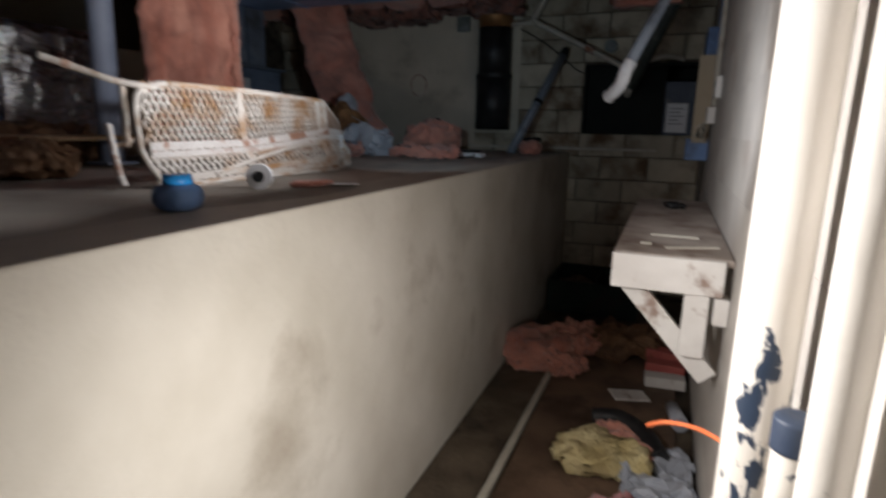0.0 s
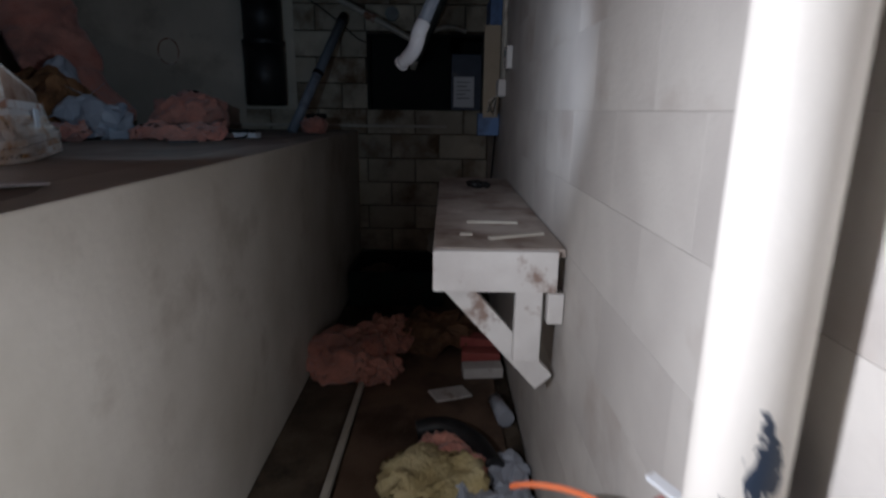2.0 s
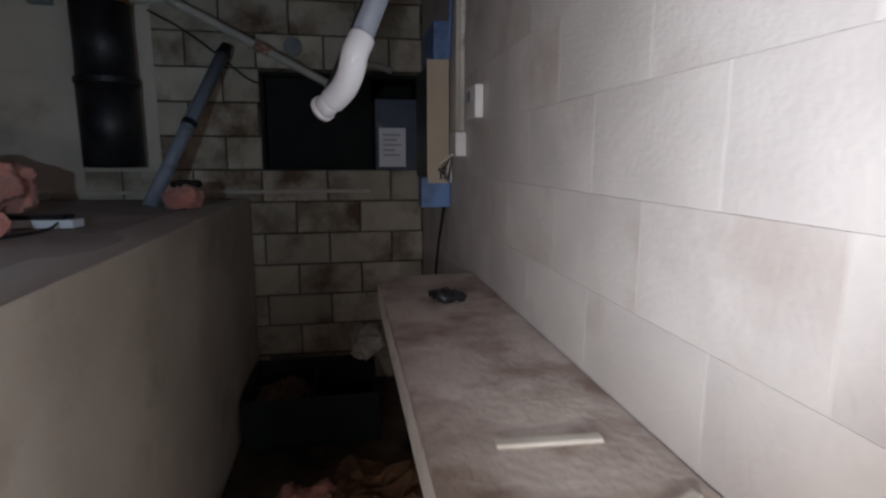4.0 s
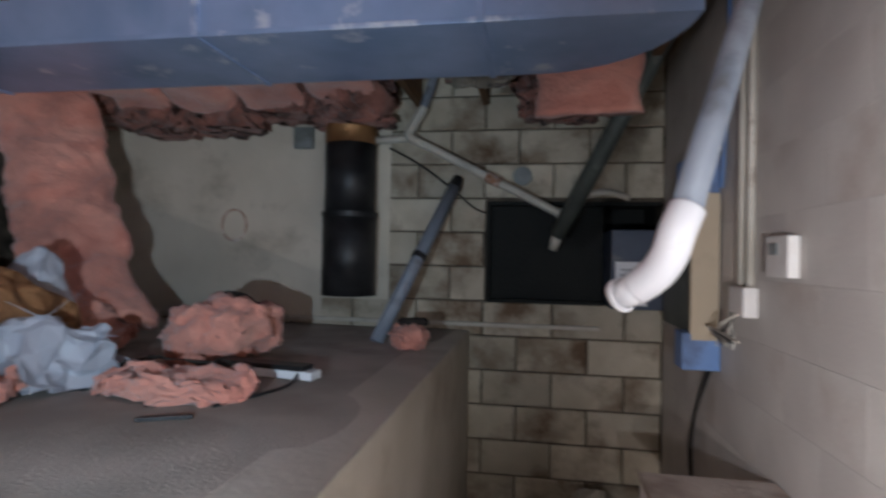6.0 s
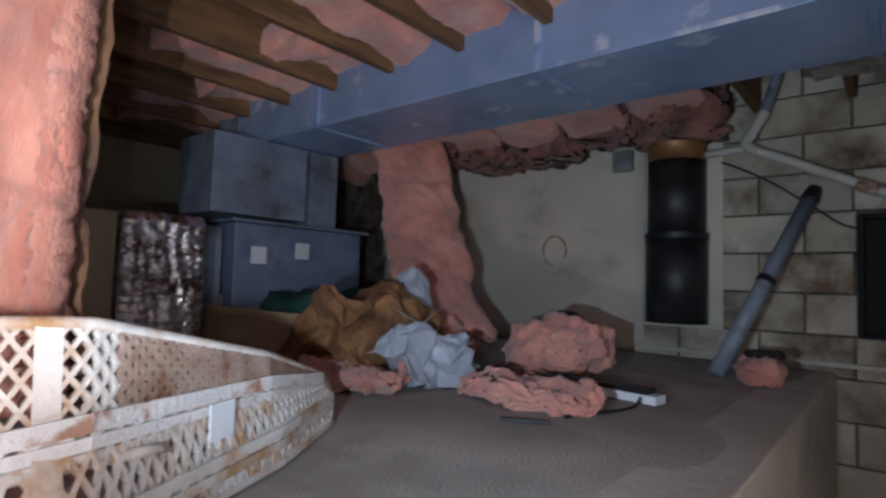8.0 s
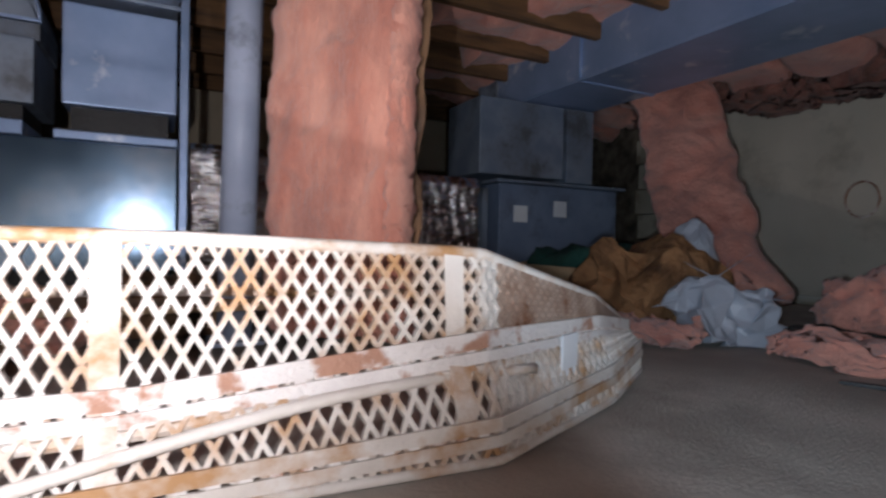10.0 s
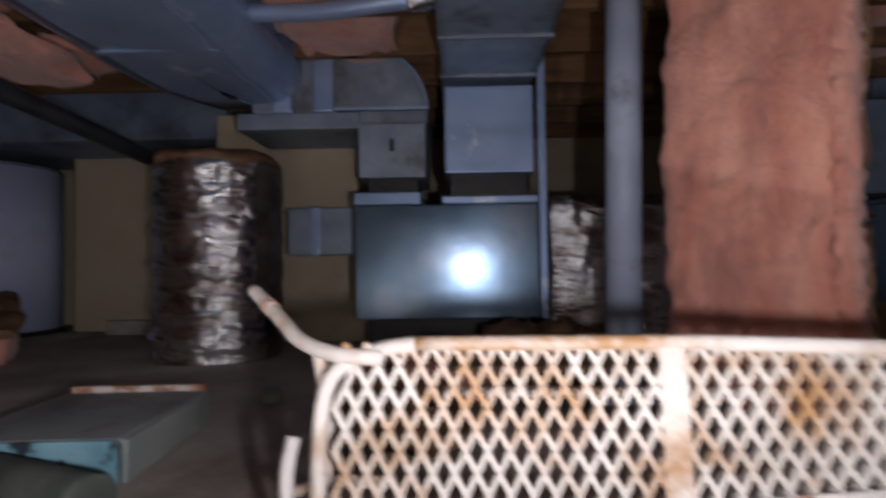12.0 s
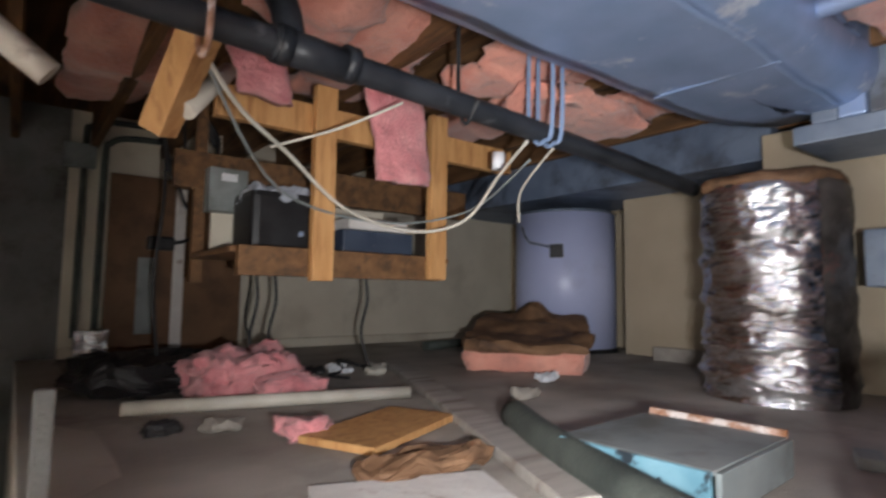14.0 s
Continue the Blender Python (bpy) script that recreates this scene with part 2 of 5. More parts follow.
M["dusty_wool"] = surface("dusty_brown_glass_wool", (0.24, 0.10, 0.075), (0.40, 0.17, 0.13), 8, 0.95, bump=1.0, fine=60, stain=(0.10, 0.05, 0.04), stain_scale=5, stain_at=(0.46, 0.66), depth=0.016, sheen=0.3, spec=0.1)
M["rust_band"] = surface("white_enamel_eaten_by_rust", (0.70, 0.66, 0.64), (0.79, 0.76, 0.74), 12, 0.5, bump=0.5, fine=110, stain=(0.42, 0.23, 0.16), stain_scale=10, stain_at=(0.53, 0.60))
M["grey_plank"] = surface("dusty_grey_plank", (0.36, 0.33, 0.30), (0.48, 0.45, 0.41), 4, 0.75, bump=0.3, fine=40, stretch=(0.7, 5, 5), stain=(0.24, 0.20, 0.17), stain_scale=3)
M["back_plaster"] = surface("smoothed_cream_plaster", (0.55, 0.50, 0.41), (0.65, 0.59, 0.49), 2.5, 0.75, bump=0.35, fine=30, stain=(0.28, 0.24, 0.18), stain_scale=2.0, stain_at=(0.54, 0.76), depth=0.006)
M["copper"] = surface("old_copper", (0.25, 0.12, 0.05), (0.36, 0.19, 0.08), 8, 0.5, metal=0.6, bump=0.2)
M["paper"] = surface("white_paper", (0.70, 0.72, 0.76), (0.78, 0.8, 0.83), 6, 0.7, bump=0.05)
M["ink"] = surface("grey_print", (0.22, 0.24, 0.28), (0.3, 0.32, 0.36), 6, 0.7, bump=0.0)
M["orange"] = surface("orange_wire", (0.75, 0.17, 0.06), (0.85, 0.24, 0.10), 6, 0.45, bump=0.0)
M["white_cable"] = surface("dirty_white_cable", (0.50, 0.47, 0.40), (0.62, 0.59, 0.52), 8, 0.5, bump=0.05)
M["foam"] = surface("yellow_foam", (0.62, 0.50, 0.24), (0.76, 0.66, 0.38), 9, 0.95, bump=0.9, fine=50, depth=0.02)
M["red_strip"] = surface("faded_red_strip", (0.40, 0.09, 0.08), (0.5, 0.14, 0.12), 6, 0.6, bump=0.1)


# ---- shapes ----
def thing(name, label, category, group="", at=(0, 0, 0)):
    ob = new(name)
    ob.location = at
    ob.empty_display_size = 0.05
    return tagged(ob, label, category, group)


def part(name, bm, material, parent=None, label="", smooth=False):
    """One bmesh as one mesh object under a thing or a part."""
    me = bpy.data.meshes.new(name)
    if smooth:
        for f in bm.faces:
            f.smooth = len(f.verts) <= 4
    bm.to_mesh(me)
    bm.free()
    me.materials.append(M[material])
    ob = new(name, me)
    if parent:
        bpy.context.view_layer.update()
        ob.parent = parent
        ob.matrix_parent_inverse = parent.matrix_world.inverted()
    if label:
        ob["label"] = label
    return ob


def solo(name, bm, material, label, category, smooth=False, kind="", group=""):
    return tagged(part(name, bm, material, None, "", smooth), label, category, group, kind)


def box_into(bm, lo, hi, bevel=0.0, m=None):
    lo, hi = Vector(lo), Vector(hi)
    r = bmesh.ops.create_cube(bm, size=1.0)
    vs = r["verts"]
    bmesh.ops.scale(bm, vec=hi - lo, verts=vs)
    bmesh.ops.translate(bm, vec=(lo + hi) / 2, verts=vs)
    if bevel:
        es = list({e for v in vs for e in v.link_edges})
        r = bmesh.ops.bevel(bm, geom=es, offset=bevel, segments=2, affect="EDGES", profile=0.6)
        vs = list({v for f in r["faces"] for v in f.verts} | {v for v in vs if v.is_valid})
    if m is not None:
        bmesh.ops.transform(bm, matrix=m, verts=vs)
    return vs


def box(lo, hi, bevel=0.0, m=None):
    bm = bmesh.new()
    box_into(bm, lo, hi, bevel, m)
    return bm


def rod_into(bm, a, b, r1, r2=None, seg=16, caps=True):
    a, b = Vector(a), Vector(b)
    d = b - a
    q = d.to_track_quat("Z", "Y").to_matrix().to_4x4()
    bmesh.ops.create_cone(bm, cap_ends=caps, segments=seg, radius1=r1, radius2=r1 if r2 is None else r2, depth=d.length,
                          matrix=Matrix.Translation((a + b) / 2) @ q)


def rod(a, b, r1, r2=None, seg=16, caps=True):
    bm = bmesh.new()
    rod_into(bm, a, b, r1, r2, seg, caps)
    return bm


def bent(points, r, seg=10, steps=6):
    """A round tube swept along a smooth line through the points."""
    pts = [Vector(p) for p in points]
    line = []
    for i in range(len(pts) - 1):
        p0, p1, p2, p3 = pts[max(i - 1, 0)], pts[i], pts[i + 1], pts[min(i + 2, len(pts) - 1)]
        for k in range(steps):
            t = k / steps
            line.append(0.5 * ((2 * p1) + (p2 - p0) * t + (2 * p0 - 5 * p1 + 4 * p2 - p3) * t * t + (3 * p1 - p0 - 3 * p2 + p3) * t ** 3))
    line.append(pts[-1])
    return sweep(line, r, seg)


def sweep(line, r, seg=10):
    bm = bmesh.new()
    rings, up = [], None
    for i, p in enumerate(line):
        d = (line[min(i + 1, len(line) - 1)] - line[max(i - 1, 0)]).normalized()
        if up is None:
            up = d.orthogonal().normalized()
        up = (up - d * up.dot(d)).normalized()
        side = d.cross(up)
        rr = r(i / (len(line) - 1)) if callable(r) else r
        rings.append([bm.verts.new(p + (up * math.cos(a) + side * math.sin(a)) * rr) for a in [2 * math.pi * k / seg for k in range(seg)]])
    for a, b in zip(rings, rings[1:]):
        for k in range(seg):
            bm.faces.new((a[k], a[(k + 1) % seg], b[(k + 1) % seg], b[k]))
    bm.faces.new(rings[0][::-1])
    bm.faces.new(rings[-1])
    return bm


def rough_up(bm, amount, scale, seed=0.0, more=0.35):
    """Push points about by noise at two scales."""
    for v in bm.verts:
        p = v.co * scale + Vector((seed, seed * 1.7, seed * 0.3))
        v.co += noise.noise_vector(p) * amount + noise.noise_vector(p * 3.1) * amount * more


def lump(lo, hi, amount=0.03, scale=7.0, cuts=8, m=None, seed=0.0, round_=0.6):
    """A soft torn block, between two corners."""
    bm = bmesh.new()
    bmesh.ops.create_cube(bm, size=2.0)
    bmesh.ops.subdivide_edges(bm, edges=bm.edges[:], cuts=cuts, use_grid_fill=True)
    lo, hi = Vector(lo), Vector(hi)
    for v in bm.verts:
        s = v.co.normalized() * 1.25
        v.co = v.co.lerp(s, round_)
        v.co = Vector(((v.co.x + 1) / 2 * (hi.x - lo.x) + lo.x, (v.co.y + 1) / 2 * (hi.y - lo.y) + lo.y, (v.co.z + 1) / 2 * (hi.z - lo.z) + lo.z))
    rough_up(bm, amount, scale, seed, 0.55)
    rough_up(bm, amount * 0.3, scale * 5, seed + 5, 0.7)
    low = min(lo.z, hi.z)
    for v in bm.verts:
        v.co.z = max(v.co.z, low)
    if m is not None:
        bmesh.ops.transform(bm, matrix=m, verts=bm.verts[:])
    return bm


def crumple(lo, hi, amount, scale, cuts, seed):
    """A crumpled sheet heap: large flat facets with sharp folds and a slumped outline."""
    bm = bmesh.new()
    bmesh.ops.create_cube(bm, size=2.0)
    bmesh.ops.subdivide_edges(bm, edges=bm.edges[:], cuts=cuts, use_grid_fill=True)
    lo, hi = Vector(lo), Vector(hi)
    for v in bm.verts:
        c = v.co.lerp(v.co.normalized() * 1.2, 0.75)
        grow = 1.0 + 0.22 * (-c.z) * (1 if c.z < 0 else 0.6)
        c.x, c.y = c.x * grow, c.y * grow
        v.co = Vector(((c.x + 1) / 2 * (hi.x - lo.x) + lo.x, (c.y + 1) / 2 * (hi.y - lo.y) + lo.y, (c.z + 1) / 2 * (hi.z - lo.z) + lo.z))
    rough_up(bm, amount, scale, seed, 0.45)
    for v in bm.verts:
        v.co.z = max(v.co.z, lo.z)
    bmesh.ops.triangulate(bm, faces=bm.faces[:])
    es = [e for e in bm.edges if len(e.link_faces) == 2 and e.calc_face_angle(0) > 0.25]
    bmesh.ops.bevel(bm, geom=es, offset=0.004, segments=1, affect="EDGES")
    return bm


def slab_of_wool(line, width_dir, width, thick, amount=0.02, scale=9.0, seed=0.0, nu=34, nv=10, taper=None):
    """A hanging batt: a thick strip along a line of points, width along width_dir."""
    pts = [Vector(p) for p in line]
    w = Vector(width_dir).normalized()
    bm = bmesh.new()
    grid = {}
    for i in range(nu + 1):
        t = i / nu * (len(pts) - 1)
        k = min(int(t), len(pts) - 2)
        p = pts[k].lerp(pts[k + 1], t - k)
        d = (pts[k + 1] - pts[k]).normalized()
        nrm = d.cross(w).normalized()
        ww = width * (taper(i / nu) if taper else 1.0)
        for j in range(nv + 1):
            s = j / nv - 0.5
            edge = 1 - (abs(s) * 2) ** 6 * 0.55
            for side in (0, 1):
                q = p + w * s * ww + nrm * (side - 0.5) * thick * edge
                q += noise.noise_vector(q * scale + Vector((seed, 0, 0))) * amount + noise.noise_vector(q * scale * 3.3) * amount * 0.45
                grid[i, j, side] = bm.verts.new(q)
    for i in range(nu):
        for j in range(nv):
            bm.faces.new((grid[i, j, 0], grid[i, j + 1, 0], grid[i + 1, j + 1, 0], grid[i + 1, j, 0]))
            bm.faces.new((grid[i, j, 1], grid[i + 1, j, 1], grid[i + 1, j + 1, 1], grid[i, j + 1, 1]))
        for j, s in ((0, 1), (nv, -1)):
            q = (grid[i, j, 0], grid[i + 1, j, 0], grid[i + 1, j, 1], grid[i, j, 1])
            bm.faces.new(q if s > 0 else q[::-1])
    for i, s in ((0, -1), (nu, 1)):
        for j in range(nv):
            q = (grid[i, j, 0], grid[i, j + 1, 0], grid[i, j + 1, 1], grid[i, j, 1])
            bm.faces.new(q if s > 0 else q[::-1])
    bmesh.ops.recalc_face_normals(bm, faces=bm.faces[:])
    return bm


TOP = 1.275   # the raised slab
RIGHT = 1.10  # the corridor's right wall
BACK = 6.0    # the block wall at the end
FAR = -2.1    # the wall at the other end
WEST = -4.3
CEIL = 2.86

# ---- structure ----
solo("floor", box((0, FAR, -0.1), (RIGHT, BACK, 0)), "dirt", "dirty brown earth and board floor of a sunken corridor", "floor", kind="structure")
hw = box((-0.2, FAR, 0), (0, BACK, TOP - 0.002), 0.008)
solo("wall_half", hw, "half_wall", "cream painted concrete half wall holding back the slab", "wall", kind="structure")
bm = bmesh.new()
bmesh.ops.create_grid(bm, x_segments=70, y_segments=110, size=0.5)
for v in bm.verts:
    v.co = Vector((-0.012 + (v.co.x - 0.5) * 4.3, FAR + (v.co.y + 0.5) * (BACK - FAR), TOP))
    v.co.z += 0.008 * noise.noise(v.co * 1.6) * min(1, -v.co.x * 4) - 0.003
r = bmesh.ops.extrude_face_region(bm, geom=bm.faces[:])
bmesh.ops.translate(bm, vec=(0, 0, -0.2), verts=[g for g in r["geom"] if isinstance(g, bmesh.types.BMVert)])
bmesh.ops.recalc_face_normals(bm, faces=bm.faces[:])
solo("floor_slab", bm, "slab", "raised dusty grey-brown concrete slab strewn with rubbish", "slab", smooth=False, kind="structure")
for f in bpy.data.objects["floor_slab"].data.polygons:
    f.use_smooth = True
wall_right = solo("wall_right", box((RIGHT + 0.012, FAR, -0.1), (RIGHT + 0.2, BACK + 0.4, CEIL)), "paint_block", "cream-grey painted concrete block wall", "wall", kind="structure")
bm = bmesh.new()
for lo, hi in (((WEST, BACK + 0.012, 0), (0.09, BACK + 0.2, CEIL)), ((1.09, BACK + 0.012, 0), (RIGHT + 0.2, BACK + 0.2, CEIL)),
               ((0.09, BACK + 0.012, 0), (1.09, BACK + 0.2, 1.44)), ((0.09, BACK + 0.012, 2.045), (1.09, BACK + 0.2, CEIL))):
    box_into(bm, lo, hi)
wall_back = solo("wall_back", bm, "mortar", "old cream painted block wall with dark stained joints", "wall", kind="structure")
solo("wall_far", box((WEST, FAR - 0.2, 0), (-0.2, FAR, CEIL)), "cream_wall", "cream painted wall with a flaking base", "wall", kind="structure")
solo("wall_corridor_end", box((-0.2, FAR - 0.2, -0.1), (RIGHT + 0.2, FAR, CEIL)), "grey_block", "dark grey block wall with conduits", "wall", kind="structure")
solo("wall_west", box((WEST - 0.2, FAR - 0.2, 0), (WEST, BACK + 0.2, CEIL)), "beige_panel", "beige panelled wall in the dark", "wall", kind="structure")
solo("ceiling", box((WEST - 0.2, FAR - 0.2, CEIL), (RIGHT + 0.2, BACK + 0.4, CEIL + 0.1)), "old_wood", "dark wooden subfloor boards overhead", "ceiling", kind="structure")
# recess behind the opening in the back wall
bm = bmesh.new()
for lo, hi in (((0.09, BACK + 0.55, 1.44), (1.09, BACK + 0.6, 2.045)), ((0.04, BACK + 0.2, 1.44), (0.09, BACK + 0.6, 2.045)), ((1.09, BACK + 0.2, 1.44), (1.14, BACK + 0.6, 2.045)),
               ((0.04, BACK + 0.2, 1.39), (1.14, BACK + 0.6, 1.44)), ((0.04, BACK + 0.2, 2.045), (1.14, BACK + 0.6, 2.09))):
    box_into(bm, lo, hi)
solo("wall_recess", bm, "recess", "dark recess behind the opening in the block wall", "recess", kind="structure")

# joists
for k in range(13):
    x = 0.9 - k * 0.41
    solo("joist", box((x - 0.02, FAR, 2.62), (x + 0.02, BACK, CEIL - 0.002), 0.003), "old_wood", "dark brown timber ceiling joist", "joist", group="ceiling joists")


# ---- corridor ----
# wooden bench on the right wall
bench = thing("wall_bench", "white painted wooden bench bracketed to the block wall, dirty top", "bench", at=(0.92, 3.55, 1.0))
part("bench_top", box((0.708, 2.81, 1.035), (RIGHT - 0.004, 4.52, 1.06), 0.004), "bench_top", bench, "worn dusty board top")
part("front_rail", box((0.708, 2.782, 0.935), (RIGHT - 0.03, 2.808, 1.058), 0.003), "white_wood", bench)
part("side_rail", box((0.708, 2.81, 0.945), (0.732, 4.50, 1.033), 0.003), "white_wood", bench)
for y in (2.81, 4.3):
    part("upright", box((0.955, y, 0.70), (1.035, y + 0.04, 0.943), 0.003), "white_wood", bench)
    bm = box((-0.036, -0.018, 0), (0.036, 0.018, 0.45), 0.003, Matrix.Translation((1.062, y + 0.062, 0.61)) @ Matrix.Rotation(radians(-42), 4, "Y"))
    part("brace", bm, "white_wood", bench)
part("wall_cleat", box((1.05, 2.80, 0.83), (RIGHT - 0.003, 2.88, 0.925), 0.003), "white_wood", bench)


def stick(a, b, w, t, material, name, label, category, group=""):
    a, b = Vector(a), Vector(b)
    d = b - a
    m = Matrix.Translation(a) @ d.to_track_quat("X", "Z").to_matrix().to_4x4()
    return solo(name, box((0, -w / 2, 0), (d.length, w / 2, t), min(w, t) * 0.15, m), material, label, category, group=group)


stick((0.82, 3.18, 1.061), (1.0, 3.17, 1.061), 0.02, 0.008, "cream_pvc", "wood_strip", "pale wooden strip lying on the dirty bench", "strip")
stick((0.88, 2.92, 1.061), (1.06, 3.0, 1.061), 0.018, 0.008, "cream_pvc", "wood_strip", "pale wooden strip lying on the dirty bench", "strip")
stick((0.79, 2.98, 1.061), (0.83, 2.98, 1.061), 0.02, 0.008, "cream_pvc", "wood_chip", "small pale chip of wood on the bench", "chip")
solo("rubbish_clump", lump((0.86, 4.06, 1.061), (0.96, 4.16, 1.09), 0.02, 18, 5, seed=3), "black", "small black clump of dirt on the bench", "rubbish")

# pipes by the right wall
def wall_pipe(name, x, y, r, z0, z1, material, label):
    t = thing(name, label, "pipe", at=(x, y, z0))
    part("pipe", rod((x, y, z0), (x, y, z1), r, seg=32, caps=False), material, t, smooth=True)
    return t


p = wall_pipe("drain_pipe", 1.027, 1.733, 0.044, 1.20, CEIL - 0.003, "white_pipe", "white painted vertical pipe with flaking dark blue patches")
part("chipped_length", rod((1.027, 1.733, 0.86), (1.027, 1.733, 1.20), 0.044, seg=32, caps=False), "chipped_pipe", p, "white paint chipped to dark blue", smooth=True)
part("coupling", rod((1.027, 1.733, 0.0), (1.027, 1.733, 0.86), 0.049, seg=32), "white_pipe", p, smooth=True)
wall_pipe("vent_pipe", 1.053, 1.463, 0.026, 0, CEIL - 0.003, "white_pipe", "white painted vertical pipe beside the block wall")
p = wall_pipe("capped_pipe", 1.047, 1.576, 0.025, 0, 1.085, "flaky_pipe", "short upright pipe with flaking white paint over blue")
cap = bent([(1.047, 1.576, 1.075), (1.047, 1.576, 1.10), (1.047, 1.576, 1.118), (1.047, 1.576, 1.124)], lambda t: 0.0288 if t < 0.7 else 0.0288 - 0.05 * (t - 0.7), 32, 4)
part("cap", cap, "navy", p, "dark blue plastic cap", smooth=True)
solo("wall_box", box((1.072, 1.07, 0.80), (RIGHT - 0.003, 1.335, 1.205), 0.006), "white_wood", "cream painted box fixed to the wall", "box")
solo("orange_wire", bent([(1.09, 1.86, 0.85), (1.04, 1.93, 0.86), (0.98, 2.04, 0.835), (0.915, 2.12, 0.795), (0.875, 2.18, 0.745)], 0.0055), "orange", "bright orange plastic strap sticking out from the wall", "wire", smooth=True)
stick((1.096, 1.80, 0.955), (1.03, 1.93, 0.955), 0.018, 0.006, "paper", "wood_strip", "pale stick jammed behind the pipe", "strip")
stick((1.096, 1.82, 0.925), (1.04, 1.92, 0.925), 0.016, 0.006, "red_strip", "plastic_strip", "faded red plastic strip behind the pipe", "strip")
stick((1.096, 1.84, 0.90), (1.04, 1.92, 0.90), 0.02, 0.008, "blue_plastic", "plastic_strip", "blue plastic strip behind the pipe", "strip")

# rubbish on the corridor floor
board = solo("floor_board", box((0.33, 2.0, 0.004), (1.02, 4.9, 0.022), 0.004), "brown_board", "long dirty brown hardboard sheet on the floor", "board")
stick((0.29, 2.3, 0.004), (0.31, 4.1, 0.004), 0.03, 0.03, "cream_pvc", "wood_batten", "dirty yellowish batten lying along the floor", "batten")
for k, (lo, hi, s) in enumerate((((0.02, 3.95, 0.0), (0.36, 4.45, 0.17), 1), ((0.25, 4.25, 0.02), (0.55, 4.6, 0.16), 2), ((0.28, 3.9, 0.02), (0.48, 4.15, 0.10), 3), ((0.70, 2.55, 0.022), (1.0, 2.8, 0.1), 4))):
    solo("insulation_scrap", lump(lo, hi, 0.06, 8, 18, seed=s, round_=0.8), "insul_hot" if k == 3 else "insul", "torn pink glass wool scrap on the floor", "insulation", True, group="floor insulation scraps")
solo("foam_scrap", lump((0.52, 2.98, 0.022), (0.88, 3.22, 0.12), 0.05, 11, 9, seed=6, round_=0.8), "foam", "crumbled yellow foam on the floor board", "foam", True)
solo("black_hose", bent([(0.63, 3.42, 0.07), (0.75, 3.42, 0.09), (0.88, 3.32, 0.08), (0.95, 3.16, 0.07)], lambda t: 0.045, 12), "black", "curved black rubber hose piece on the floor", "hose", True)
solo("insulation_scrap", lump((0.66, 3.14, 0.022), (0.94, 3.34, 0.10), 0.04, 9, 18, seed=9, round_=0.8), "insul", "torn pink glass wool scrap on the floor", "insulation", True, group="floor insulation scraps")
solo("plastic_sheet", lump((0.82, 2.80, 0.022), (1.07, 3.02, 0.09), 0.06, 8, 9, seed=12, round_=0.5), "plastic_bag", "crumpled pale plastic sheet on the floor", "plastic sheet")
solo("paint_chip", box((-0.1, -0.06, 0), (0.1, 0.06, 0.012), 0.004, pose(0.78, 3.82, 0.024, 0, 4, 25)), "white_wood", "pale flat board scrap on the floor", "scrap")
solo("blue_cup", rod((1.04, 3.55, 0.05), (1.0, 3.72, 0.06), 0.042, 0.032, 20), "plastic_bag", "pale blue plastic cup lying on the floor", "cup", True)
solo("paper_scrap", lump((0.94, 3.06, 0.022), (1.08, 3.26, 0.07), 0.03, 14, 6, seed=15, round_=0.4), "plastic_bag", "crumpled pale paper on the floor", "paper")
for k in range(3):
    solo("brick", box((-0.11, -0.05, 0), (0.11, 0.05, 0.06), 0.006, pose(0.96, 4.05 + 0.13 * k, 0.022 + 0.03 * k, 0, 0, 5 - 8 * k)), "red_strip" if k else "white_wood", "old brick lying in rubbish on the floor", "brick", group="floor bricks")
solo("rag", lump((0.5, 4.3, 0.022), (0.95, 4.75, 0.15), 0.07, 7, 10, seed=21, round_=0.7), "kraft", "dark brown crumpled rag on the floor", "rag")
# dark crate at the end
crate = thing("crate", "dark green plastic crate on the corridor floor", "crate", at=(0.38, 5.4, 0))
for lo, hi in (((0.03, 5.18, 0), (0.74, 5.2, 0.27)), ((0.03, 5.78, 0), (0.74, 5.8, 0.27)), ((0.03, 5.203, 0), (0.05, 5.777, 0.27)), ((0.72, 5.203, 0), (0.74, 5.777, 0.27))):
    part("side", box(lo, hi, 0.004), "crate_plastic", crate)
part("bottom", box((0.053, 5.203, 0.004), (0.717, 5.777, 0.02)), "crate_plastic", crate)
part("divider", box((0.38, 5.203, 0.02), (0.40, 5.777, 0.25), 0.003), "crate_plastic", crate)
solo("rag", lump((0.08, 5.25, 0.021), (0.36, 5.7, 0.2), 0.05, 8, 8, seed=25), "brown_board", "brown rag stuffed in the crate", "rag")
solo("white_debris", lump((0.62, 5.6, 0.3), (0.78, 5.85, 0.45), 0.04, 9, 6, seed=27), "cream_pvc", "pale debris in the corner", "debris")

# ---- back wall fittings ----
duct = thing("round_duct", "black upright sheet metal duct with copper top on the block wall", "duct", at=(-0.71, 5.88, 1.47))
part("lower_tube", rod((-0.71, 5.86, 1.47), (-0.71, 5.86, 1.95), 0.158, 0.16, 32), "black", duct, smooth=True)
part("upper_tube", rod((-0.71, 5.86, 1.94), (-0.71, 5.86, 2.36), 0.150, 0.15, 32), "black", duct, smooth=True)
part("copper_collar", rod((-0.71, 5.86, 2.36), (-0.71, 5.86, 2.60), 0.152, 0.152, 32), "copper", duct, "brown copper collar", smooth=True)
part("bead", rod((-0.71, 5.86, 1.93), (-0.71, 5.86, 1.96), 0.166, 0.166, 32), "black", duct)
